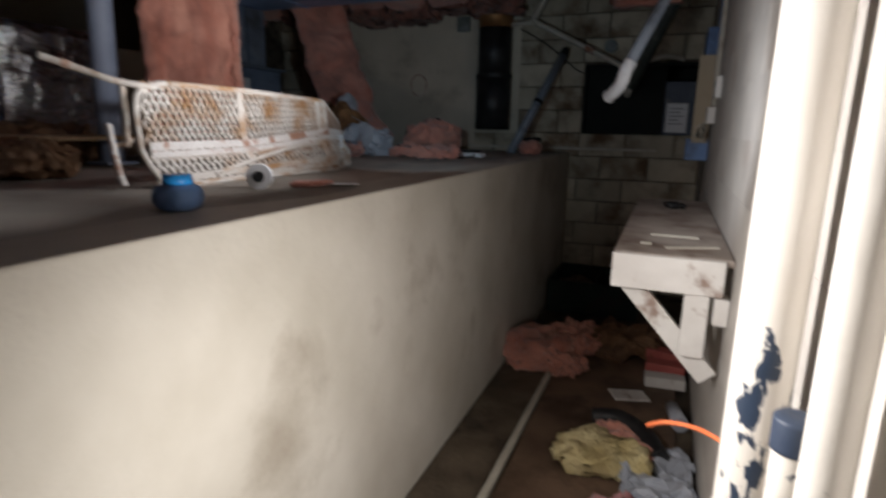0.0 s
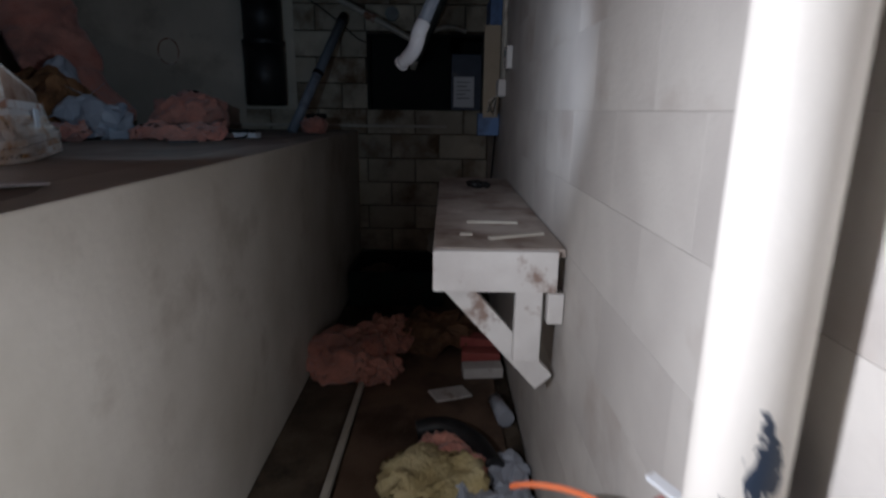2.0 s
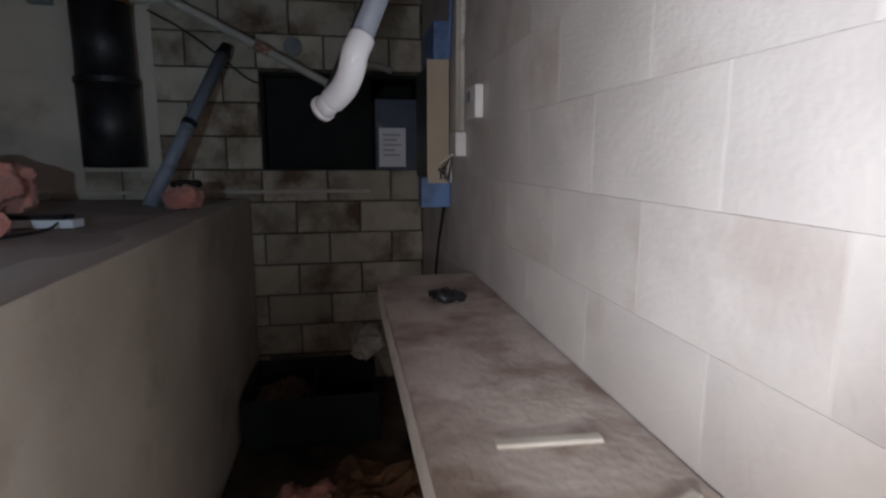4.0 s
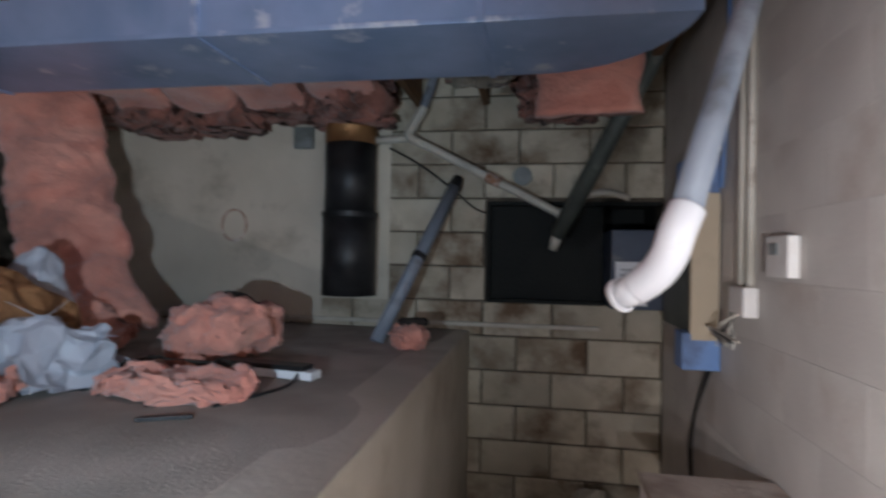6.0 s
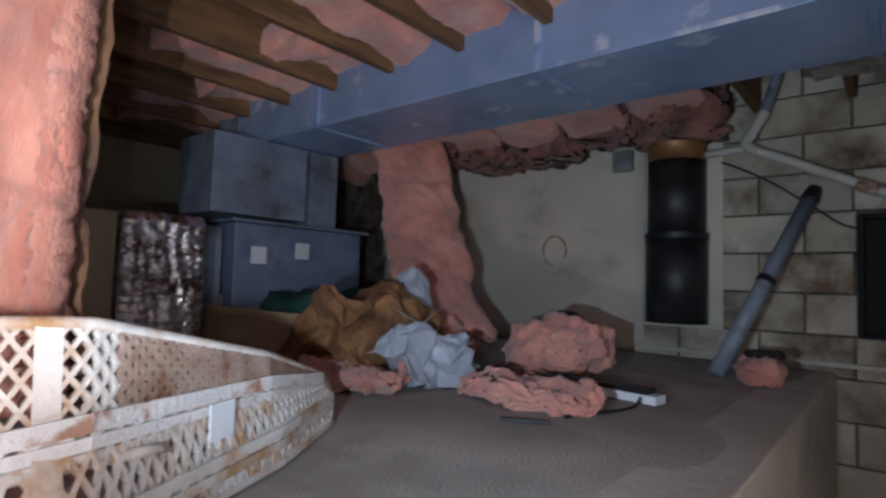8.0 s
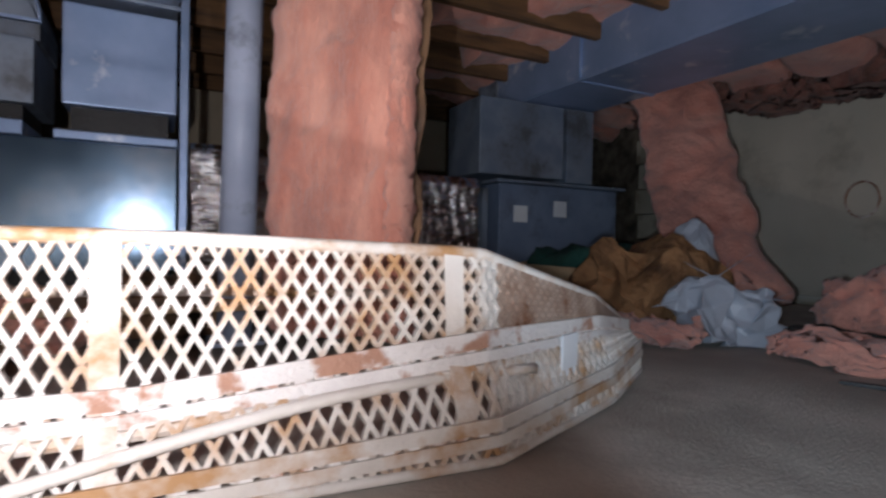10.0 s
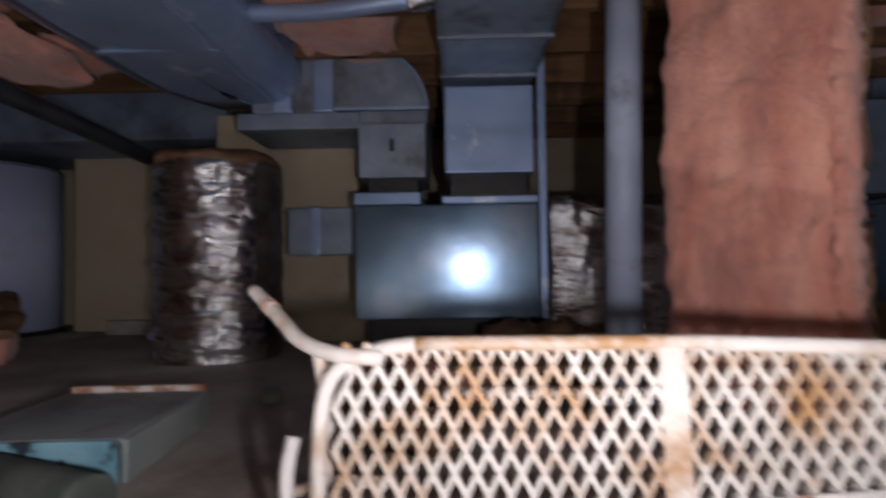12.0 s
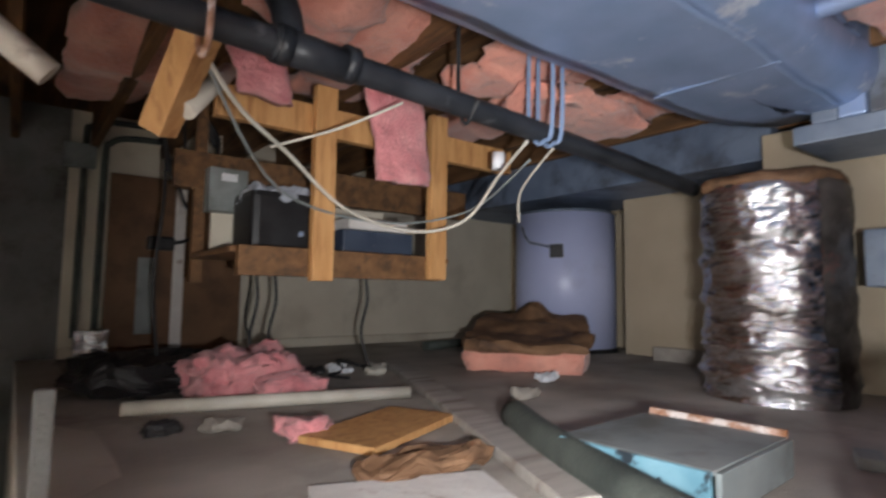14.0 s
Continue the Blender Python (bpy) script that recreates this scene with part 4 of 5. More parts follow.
part("torn_edge", slab_of_wool([(-1.215, 3.125, 2.86), (-1.21, 3.095, 2.3), (-1.20, 3.075, 1.9), (-1.185, 3.065, 1.6), (-1.155, 3.065, 1.36)], (0.5, 0.42, 0), 0.05, 0.112, 0.014, 30, 15, 150, 4), "insul_clean", hb, "fluffy torn edge", smooth=True)
part("paper_facing", slab_of_wool([(-1.42, 3.07, 2.86), (-1.415, 3.04, 2.3), (-1.405, 3.02, 1.9), (-1.39, 3.01, 1.6), (-1.36, 3.01, 1.38)], (0.5, 0.42, 0), 0.41, 0.01, 0.02, 7, 5, 50, 10), "kraft", hb, "brown paper facing", smooth=True)
hb = thing("hanging_insulation", "sagging pink glass wool batt leaning to the slab", "insulation", "hanging batts", at=(-2.2, 5.25, 2.62))
part("wool", slab_of_wool([(-2.25, 5.25, 2.62), (-2.1, 5.2, 2.3), (-1.92, 5.1, 1.95), (-1.75, 5.0, 1.65), (-1.5, 4.85, 1.38)], (0.75, 0.5, 0), 0.46, 0.13, 0.04, 6, 9, 70, 20), "insul", hb, smooth=True)
part("curled_end", lump((-1.75, 4.62, TOP), (-1.40, 4.95, 1.50), 0.06, 7, 12, seed=160, round_=0.6), "insul", hb, "curled torn end", smooth=True)
solo("hanging_insulation", slab_of_wool([(0.62, 5.3, 2.86), (0.60, 5.28, 2.6), (0.60, 5.26, 2.36)], (1, -0.1, 0), 0.46, 0.09, 0.02, 8, 12, 24, 14), "insul", "pink glass wool flap hanging by the wall", "insulation", True, group="hanging batts")
for k in range(11):
    x = 0.55 - k * 0.41
    y0 = (1.7, 3.0, 2.4, 1.5, 3.6, 3.0, 4.0, 3.7, 4.1, 3.9, 4.0)[k]
    solo("ceiling_batt", slab_of_wool([(x, 5.1 if k in (1, 2) else 5.98, 2.64 - 0.05 * math.sin(k * 2.1)), (x, 5.0 if k in (1, 2) else 5.6, 2.62 + 0.04 * math.sin(k)), (x, 4.6, 2.72), (x, (4.6 + y0) / 2, 2.77), (x, y0, 2.72)], (1, 0, 0), 0.37, 0.12, 0.05, 4.5, k * 3.7, 80, 8),
         "insul", "pink glass wool batt sagging between joists", "insulation", True, group="ceiling batts")
for k, (x, y0, y1, z) in enumerate(((-0.68, 0.3, 0.75, 2.60), (-1.09, -0.4, 0.5, 2.66), (-1.5, 0.35, 0.8, 2.58), (-1.91, -0.9, 0.7, 2.64), (-2.32, 0.2, 0.78, 2.60), (-0.27, -1.2, 0.0, 2.68))):
    solo("ceiling_batt", slab_of_wool([(x, y0, z + 0.06), (x, (y0 + y1) / 2, z), (x, y1, z + 0.08)], (1, 0, 0), 0.36, 0.10, 0.05, 5.5, 50 + k * 3.1, 26, 8),
         "insul", "torn piece of pink wool between joists", "insulation", True, group="ceiling batts")
for k in range(9):
    x0 = -2.9 + k * 0.40
    if k in (6, 7):
        continue
    solo("wall_top_wool", lump((x0, 5.62, 2.46 + 0.05 * math.sin(k * 1.9)), (x0 + 0.44, 5.97, 2.72), 0.10, 8, 14, seed=40 + k, round_=0.5), "dusty_wool", "dusty brown-pink wool stuffed over the block wall", "insulation", True, group="wall top wool")
for k, (lo, hi) in enumerate((((-0.5, 4.30, 2.70), (-0.1, 4.55, 2.86)), ((-1.5, 1.5, 2.50), (-1.1, 1.85, 2.72)), ((-2.5, 1.55, 2.62), (-1.6, 1.95, 2.70)), ((-2.1, 0.45, 2.42), (-1.5, 0.8, 2.52)))):
    solo("loose_wool", lump(lo, hi, 0.05, 7, 8, seed=60 + k), "insul", "loose pink wool caught by the ducts", "insulation", True)
solo("loose_wool", slab_of_wool([(-0.05, 4.40, 2.86), (-0.05, 4.39, 2.72), (-0.04, 4.38, 2.6)], (1, 0, 0), 0.3, 0.06, 0.04, 9, 3, 16, 10, taper=lambda t: 1 - 0.7 * t), "insul", "torn pink wool tuft hanging over the duct", "insulation", True)
solo("foil_tape", lump((-0.02, 5.06, 2.50), (0.26, 5.3, 2.58), 0.03, 16, 8, seed=70), "foil", "crumpled shiny foil tape under the ceiling", "foil tape", True)

# ---- rubbish on the slab by the back wall ----
boxc = thing("cardboard_box", "open tan cardboard box with rubbish in it", "box", at=(-2.2, 4.6, TOP))
for lo, hi in (((-2.75, 4.12, TOP), (-1.55, 4.14, 1.50)), ((-2.75, 4.86, TOP), (-1.55, 4.88, 1.52)), ((-2.75, 4.142, TOP), (-2.73, 4.858, 1.55)), ((-1.57, 4.142, TOP), (-1.55, 4.858, 1.44))):
    part("wall", box(lo, hi, 0.003), "card", boxc)
part("flap", box((0, -0.36, 0), (0.5, 0.36, 0.008), 0.002, pose(-2.55, 4.5, 1.5, 8, 6, 10)), "card", boxc)
solo("green_cloth", lump((-2.3, 4.25, 1.44), (-1.75, 4.75, 1.57), 0.05, 6, 10, seed=80), "green_cloth", "crumpled dark green cloth on the box", "cloth", True)
solo("brown_cloth", crumple((-1.72, 4.02, TOP), (-1.26, 4.42, 1.56), 0.15, 5.0, 7, 83), "brown_cloth", "crumpled rust-brown cloth heap on the slab", "cloth", False)
solo("insulation_scrap", lump((-1.5, 3.9, TOP), (-1.05, 4.12, 1.35), 0.04, 8, 18, seed=84), "insul", "torn pink glass wool scrap under the cloth", "insulation", True, group="slab insulation scraps")
solo("plastic_bag", crumple((-1.28, 4.14, TOP), (-1.0, 4.44, 1.46), 0.12, 6.0, 6, 88), "plastic_bag", "crumpled milky plastic bag on the slab", "bag")
solo("plastic_bag", crumple((-1.50, 4.40, 1.3), (-1.36, 4.56, 1.66), 0.07, 6.0, 5, 87), "plastic_bag", "upright twist of milky plastic bag", "bag")
solo("insulation_scrap", lump((-1.02, 4.62, TOP), (-0.70, 4.98, 1.50), 0.06, 5.5, 18, seed=88, round_=0.7), "insul", "big torn heap of pink glass wool on the slab", "insulation", True, group="slab insulation scraps")
solo("insulation_scrap", lump((-0.88, 4.16, TOP), (-0.48, 4.40, 1.35), 0.05, 7, 18, seed=90, round_=0.5), "insul", "flat torn pink glass wool piece on the slab", "insulation", True, group="slab insulation scraps")
solo("insulation_scrap", lump((-0.28, 5.2, TOP), (-0.12, 5.36, 1.38), 0.035, 8, 18, seed=92), "insul", "small pink glass wool clump on the slab", "insulation", True, group="slab insulation scraps")
# Black strips: dark paper edges, with the heaps' shadow lines modelled in.
solo("burnt_edge", lump((-0.26, 5.28, 1.37), (-0.13, 5.36, 1.405), 0.015, 9, 6, seed=93), "dark_edge", "black strip as the shadow edge of the wool clump", "insulation")
bm = bent([(-1.06, 4.72, 1.36), (-1.0, 4.80, 1.455), (-0.92, 4.84, 1.51), (-0.83, 4.86, 1.525), (-0.75, 4.86, 1.48), (-0.69, 4.84, 1.40)], lambda t: 0.012 + 0.012 * math.sin(3.1 * t), 12, 8)
rough_up(bm, 0.012, 22, 94, 0.6)
solo("burnt_edge", bm, "dark_edge", "black paper edge and shadow line along the wool heap", "insulation")
bm = bent([(-0.95, 4.34, 1.335), (-0.84, 4.36, 1.36), (-0.70, 4.38, 1.35), (-0.58, 4.38, 1.345)], lambda t: 0.008 + 0.006 * math.sin(9 * t), 10, 8)
rough_up(bm, 0.010, 24, 95, 0.6)
solo("burnt_edge", bm, "dark_edge", "black paper edge and shadow line along the flat wool piece", "insulation")
st = thing("light_strip", "white plastic strip with black lens lying on the slab", "light strip", at=(-0.55, 4.58, TOP))
part("body", box((-0.06, -0.035, 0), (0.2, 0.035, 0.03), 0.004, pose(-0.56, 4.585, TOP, 0, 0, -9)), "white_pvc", st)
part("lens", box((-0.2, -0.042, 0.0305), (0.17, 0.03, 0.048), 0.004, pose(-0.56, 4.585, TOP, 0, 0, -9)), "black", st, "black lens strip")
part("wire", bent([(-0.42, 4.53, TOP + 0.02), (-0.40, 4.4, TOP + 0.01), (-0.46, 4.25, TOP + 0.006), (-0.5, 4.15, TOP + 0.006)], 0.005, 6), "black", st)
stick((-0.62, 4.0, TOP), (-0.5, 4.06, TOP), 0.02, 0.01, "black", "wood_chip", "dark splinter on the slab", "chip")

# ---- white expanded-metal garden settee lying on the slab ----
settee = thing("garden_settee", "rusting white expanded-metal garden settee lying on the slab", "garden seat", at=(-0.65, 2.8, TOP))
PLAN = [(-0.66, 2.06), (-0.645, 2.5), (-0.62, 2.97), (-0.79, 3.36), (-0.97, 3.63)]
TOPZ = [1.60, 1.60, 1.585, 1.49, 1.40]
MIDZ = [1.395, 1.40, 1.445, 1.43, 1.385]
LOWZ = [1.30, 1.315, 1.335, 1.345, 1.35]
MIDOUT, LOWOUT = 0.015, 0.06


def along(t, heights, out=0.0):
    """A point on one of the settee's rails; t runs 0 to 1 along it."""
    lens = [0.0]
    for a, b in zip(PLAN, PLAN[1:]):
        lens.append(lens[-1] + math.dist(a, b))
    s = t * lens[-1]
    k = max(i for i in range(len(PLAN) - 1) if lens[i] <= s + 1e-9)
    f = (s - lens[k]) / (lens[k + 1] - lens[k])
    a, b = Vector(PLAN[k]), Vector(PLAN[k + 1])
    p = a.lerp(b, f)
    return Vector((p.x + out, p.y, heights[k] * (1 - f) + heights[k + 1] * f))


def expanded(h0, o0, h1, o1, nu, nv, wide=0.0042, t0=0.0, t1=1.0, cut=None, deep=0.006):
    """Diamond mesh of flat strands between two rails."""
    bm = bmesh.new()

    def at(u, v):
        t = t0 + (t1 - t0) * u / nu
        return along(t, h0, o0).lerp(along(t, h1, o1), v / nv)

    for i in range(nu):
        for j in range(nv):
            for (u0, v0), (u1, v1) in (((i, j + 0.5), (i + 0.5, j)), ((i + 0.5, j), (i + 1, j + 0.5)), ((i, j + 0.5), (i + 0.5, j + 1)), ((i + 0.5, j + 1), (i + 1, j + 0.5))):
                if cut and (cut(u0 / nu, v0 / nv) or cut(u1 / nu, v1 / nv)):
                    continue
                a, b = at(u0, v0), at(u1, v1)
                d = (b - a).normalized()
                up = at(u0, v0 + 0.1) - a
                n = d.cross(up).normalized() if up.length > 0 else Vector((1, 0, 0))
                s = n.cross(d).normalized() * wide
                n = n * deep
                a, b = a - d * wide * 0.5, b + d * wide * 0.5
                vs = [bm.verts.new(p) for p in (a - s - n, a + s - n, a + s + n, a - s + n, b - s - n, b + s - n, b + s + n, b - s + n)]
                for q in ((0, 1, 5, 4), (1, 2, 6, 5), (2, 3, 7, 6), (3, 0, 4, 7)):
                    bm.faces.new([vs[x] for x in q])
    bmesh.ops.recalc_face_normals(bm, faces=bm.faces[:])
    return bm


def rail(heights, out, r, t0=0.0, t1=1.0, n=40):
    return sweep([along(t0 + (t1 - t0) * k / n, heights, out) for k in range(n + 1)], r, 10)


rounded = lambda u, v: u < 0.08 and (0.08 - u) ** 2 / 0.0064 + (1 - v) ** 2 * 0 + max(0, (0.5 - v)) ** 2 * 2.2 > 1.25
part("back_mesh", expanded(TOPZ, 0.0, MIDZ, MIDOUT, 36, 4, wide=0.0033, t1=0.575, cut=rounded), "rusty_white", settee, "rust-spotted white diamond mesh")
part("bent_mesh", expanded(TOPZ, 0.0, MIDZ, MIDOUT, 28, 5, wide=0.0046, t0=0.575, deep=0.008), "tan_mesh", settee, "tan rust-stained diamond mesh")
part("seat_mesh", expanded(MIDZ, MIDOUT, LOWZ, LOWOUT, 60, 2, wide=0.0033), "rusty_white", settee, "rust-spotted white diamond mesh")
part("skirt_mesh", expanded(LOWZ, LOWOUT, [TOP + 0.005] * 5, LOWOUT + 0.01, 48, 1), "rusty_white", settee, "rust-spotted white diamond mesh")
part("top_rail", rail(TOPZ, 0.0, 0.010, 0.06), "rusty_white", settee, smooth=True)
c = [along(0.06, TOPZ), along(0.025, TOPZ) + Vector((0, 0, -0.012)), along(0.0, TOPZ) + Vector((0.002, -0.012, -0.055)), along(0.0, MIDZ, MIDOUT) + Vector((0, -0.02, 0)), along(0, LOWZ, LOWOUT), Vector((-0.6, 2.05, TOP + 0.008))]
part("end_rail", bent(c, 0.010, 10), "rusty_white", settee, smooth=True)


def band(heights, out, z0, z1, thick=0.006, n=60, t0=0.0, t1=1.0):
    """A flat bar that follows the rails, from z0 to z1 over them."""
    bm = bmesh.new()
    rows = []
    for k in range(n + 1):
        p = along(t0 + (t1 - t0) * k / n, heights, out)
        rows.append([bm.verts.new(p + Vector((dx, 0, dz))) for dx, dz in ((0, z0), (thick, z0), (thick, z1), (0, z1))])
    for a, b in zip(rows, rows[1:]):
        for i in range(4):
            bm.faces.new((a[i], a[(i + 1) % 4], b[(i + 1) % 4], b[i]))
    for r in (rows[0], rows[-1]):
        bm.faces.new(r)
    bmesh.ops.recalc_face_normals(bm, faces=bm.faces[:])
    return bm


def tabs(heights, out, z0, z1, count):
    """The short bridges between two flat bars, with slots between them."""
    bm = bmesh.new()
    for k in range(count):
        t = (k + 0.5) / count
        a, b = along(max(0, t - 0.22 / count), heights, out), along(min(1, t + 0.22 / count), heights, out)
        th = Vector((0.004, 0, 0))
        vs = [bm.verts.new(p) for p in (a + Vector((0, 0, z0)), b + Vector((0, 0, z0)), b + Vector((0, 0, z1)), a + Vector((0, 0, z1)))]
        ws = [bm.verts.new(v.co + th) for v in vs]
        for i in range(4):
            bm.faces.new((vs[i], vs[(i + 1) % 4], ws[(i + 1) % 4], ws[i]))
        bm.faces.new(ws)
    bmesh.ops.recalc_face_normals(bm, faces=bm.faces[:])
    return bm


part("fold_rail", band(MIDZ, MIDOUT + 0.010, -0.004, 0.022), "rust_band", settee, "rust-eaten white flat bar")
tagged(part("slotted_strip", tabs(MIDZ, MIDOUT + 0.010, -0.0085, -0.003, 46), "rust_band", settee), kind="stuff")
part("fold_rail", band(MIDZ, MIDOUT + 0.012, -0.026, -0.008), "rust_band", settee, "rust-eaten white flat bar")
part("low_band", band(LOWZ, LOWOUT + 0.010, -0.008, 0.012), "rusty_white", settee)
tagged(part("slotted_strip", tabs(LOWZ, LOWOUT + 0.010, -0.013, -0.007, 46), "rust_band", settee), kind="stuff")
part("low_band", band(LOWZ, LOWOUT + 0.012, -0.030, -0.0125), "rusty_white", settee)
part("flat_bar", sweep([along(t / 40, [z - 0.036 for z in MIDZ], MIDOUT + 0.010) for t in range(41)], 0.009, 8), "rusty_white", settee)
part("foot_rail", rail([TOP + 0.008] * 5, LOWOUT + 0.012, 0.008, 0.0), "rusty_white", settee, smooth=True)
part("rear_bar", sweep([along(0.08 + 0.8 * t / 30, [z - 0.07 for z in TOPZ], -0.05) for t in range(31)], 0.007, 8), "rusty_white", settee, smooth=True)
part("end_bend", bent([along(1, TOPZ), along(1, TOPZ) + Vector((-0.03, 0.05, -0.03)), along(1, LOWZ, 0.03) + Vector((-0.03, 0.05, -0.02)), along(1, LOWZ, LOWOUT)], 0.011, 10), "rusty_white", settee, smooth=True)
for t in (0.245, 0.52):
    a, b, d = along(t, TOPZ, 0.004), along(t, MIDZ, MIDOUT + 0.004), along(t, LOWZ, LOWOUT + 0.004)
    for p, q in ((a, b), (b, d)):
        bm = bmesh.new()
        dy = Vector((0, 0.016, 0))
        th = Vector((0.004, 0, 0))
        vs = [bm.verts.new(x) for x in (p - dy, p + dy, q + dy, q - dy, p - dy + th, p + dy + th, q + dy + th, q - dy + th)]
        for f in ((0, 1, 2, 3), (7, 6, 5, 4), (0, 4, 5, 1), (1, 5, 6, 2), (2, 6, 7, 3), (3, 7, 4, 0)):
            bm.faces.new([vs[i] for i in f])
        bmesh.ops.recalc_face_normals(bm, faces=bm.faces[:])
        part("cross_bar", bm, "rusty_white", settee)
part("price_tag", box((-0.002, -0.032, -0.04), (0.002, 0.032, 0.04), 0.001, Matrix.Translation(along(0.70, [z - 0.04 for z in MIDZ], MIDOUT + 0.035)) @ Matrix.Rotation(radians(24), 4, "Z")), "paper", settee, "white paper tag")
part("leg_tube", bent([(-0.838, 1.893, 1.660), (-0.79, 1.932, 1.640), (-0.745, 1.968, 1.620), (-0.70, 2.005, 1.600), (-0.66, 2.06, 1.588), (-0.652, 2.12, 1.585)], 0.0105, 12), "rusty_white", settee, smooth=True)
part("leg_tube", bent([(-0.69, 2.03, 1.590), (-0.70, 2.04, 1.50), (-0.70, 2.035, 1.40)], 0.009, 10), "rusty_white", settee, smooth=True)
part("leg_tube", bent([(-0.715, 1.99, 1.47), (-0.70, 1.985, 1.42), (-0.69, 1.99, 1.33), (-0.685, 2.0, 1.285)], 0.010, 10), "rust_band", settee, "rust-eaten leg end", smooth=True)
part("leg_tube", bent([(-0.72, 1.99, 1.395), (-0.69, 2.05, 1.42), (-0.66, 2.12, 1.43)], 0.008, 10), "rusty_white", settee, smooth=True)
part("rust_ring", rod((-0.795, 1.928, 1.642), (-0.778, 1.942, 1.635), 0.0125, seg=14), "rust", settee)
part("diagonal_stay", bent([along(0.12, LOWZ, LOWOUT + 0.01), along(0.4, [z - 0.03 for z in MIDZ], 0.05), along(0.62, [z - 0.045 for z in MIDZ], 0.055)], 0.009, 8), "rusty_white", settee, smooth=True)

# things near the slab's edge
jar = thing("blue_jar", "small clear jar with a bright blue lid on the slab", "jar", at=(-0.21, 1.77, TOP))
part("jar", lump((-0.255, 1.725, TOP), (-0.165, 1.815, TOP + 0.062), 0.0, 5, 6, round_=0.8), "blue_box", jar, smooth=True)
part("lid", rod((-0.21, 1.77, TOP + 0.058), (-0.21, 1.77, TOP + 0.085), 0.035, 0.032, 24), "blue_plastic", jar, "bright blue lid", smooth=True)
wheel = thing("tape_roll", "white plastic roll standing on the slab by the settee", "roll", at=(-0.34, 2.21, TOP))
part("rim", rod((-0.36, 2.235, TOP + 0.04), (-0.34, 2.20, TOP + 0.04), 0.04, seg=24), "white_pvc", wheel, smooth=True)
part("hub", rod((-0.3395, 2.199, TOP + 0.04), (-0.336, 2.194, TOP + 0.04), 0.018, seg=16), "black", wheel)
solo("paper_scrap", box((-0.05, -0.025, 0), (0.05, 0.025, 0.006), 0.002, pose(-0.185, 2.45, TOP + 0.003, 0, 2, 50)), "white_pvc", "white scrap at the edge of the slab", "scrap")
solo("insulation_scrap", lump((-0.29, 2.28, TOP), (-0.19, 2.40, TOP + 0.02), 0.01, 12, 6, seed=101), "insul", "flat pink wool scrap at the edge of the slab", "insulation", True, group="slab insulation scraps")

# ---- the far part of the slab ----
tray = thing("metal_tray", "shallow grey metal tray with teal flaking edge on the slab", "tray", at=(-1.25, 1.36, TOP))
tm = pose(-1.245, 1.36, TOP, 0, 0, 3)
part("top", box((-0.21, -0.18, 0.078), (0.20, 0.175, 0.088), 0.003, tm), "grey_metal", tray)
part("front_edge", box((0.202, -0.18, 0.0), (0.215, 0.175, 0.088), 0.003, tm), "teal", tray, "teal flaking edge")
part("side", box((-0.21, 0.177, 0.0), (0.20, 0.19, 0.086), 0.003, tm), "grey_metal", tray)
part("side", box((-0.21, -0.195, 0.0), (0.20, -0.182, 0.086), 0.003, tm), "grey_metal", tray)
part("back_lip", box((-0.225, -0.18, 0.0), (-0.212, 0.175, 0.104), 0.003, tm), "rust", tray)
solo("metal_gutter", bent([(-1.25, 0.82, TOP + 0.045), (-1.1, 1.08, TOP + 0.045), (-0.96, 1.38, TOP + 0.045), (-0.86, 1.62, TOP + 0.045)], 0.045, 14), "olive_metal", "dark olive metal tube lying on the slab", "tube", True)
m = Matrix.Translation((-1.36, 0.28, TOP)) @ Matrix.Rotation(math.atan2(2.2, 0.95), 4, "Z")
solo("long_plank", box((-1.22, -0.055, 0), (1.2, 0.06, 0.03), 0.004, m), "grey_plank", "long grey plank lying on the slab", "plank")
solo("black_cable", bent([(-1.88, -0.88, TOP + 0.012), (-1.55, -0.1, TOP + 0.012), (-1.22, 0.6, TOP + 0.012), (-0.92, 1.3, TOP + 0.012), (-0.8, 1.6, TOP + 0.012)], 0.012, 8), "black", "thick black cable along the plank", "cable", True)
solo("white_pipe", rod((-0.28, -0.07, TOP + 0.025), (-1.27, 0.2, TOP + 0.025), 0.025, seg=16), "cream_pvc", "length of pale plastic pipe on the slab", "pipe", True)
m = Matrix.Translation((-0.895, 0.61, TOP + 0.002)) @ Matrix.Rotation(radians(25), 4, "Z")
solo("yellow_board", box((-0.24, -0.13, 0), (0.24, 0.13, 0.022), 0.003, m), "wood", "short yellow pine board on the slab", "board")
solo("white_tile", box((-0.2, -0.16, 0), (0.2, 0.16, 0.012), 0.003, pose(-0.62, 1.18, TOP + 0.003, 0, 0, -20)), "white_wood", "pale flat board on the slab", "board")
solo("bark_scrap", lump((-0.95, 0.92, TOP), (-0.62, 1.05, TOP + 0.04), 0.025, 12, 7, seed=110), "kraft", "broken brown bark-like scrap on the slab", "scrap")
solo("insulation_scrap", lump((-0.95, -0.5, TOP), (-0.55, -0.1, TOP + 0.17), 0.05, 7, 18, seed=112, round_=0.6), "insul_hot", "rose glass wool bundle on the slab", "insulation", True, group="slab insulation scraps")
solo("insulation_scrap", lump((-1.0, -0.2, TOP), (-0.74, 0.03, TOP + 0.09), 0.03, 8, 18, seed=113, round_=0.4), "insul_hot", "rose glass wool bundle on the slab", "insulation", True, group="slab insulation scraps")
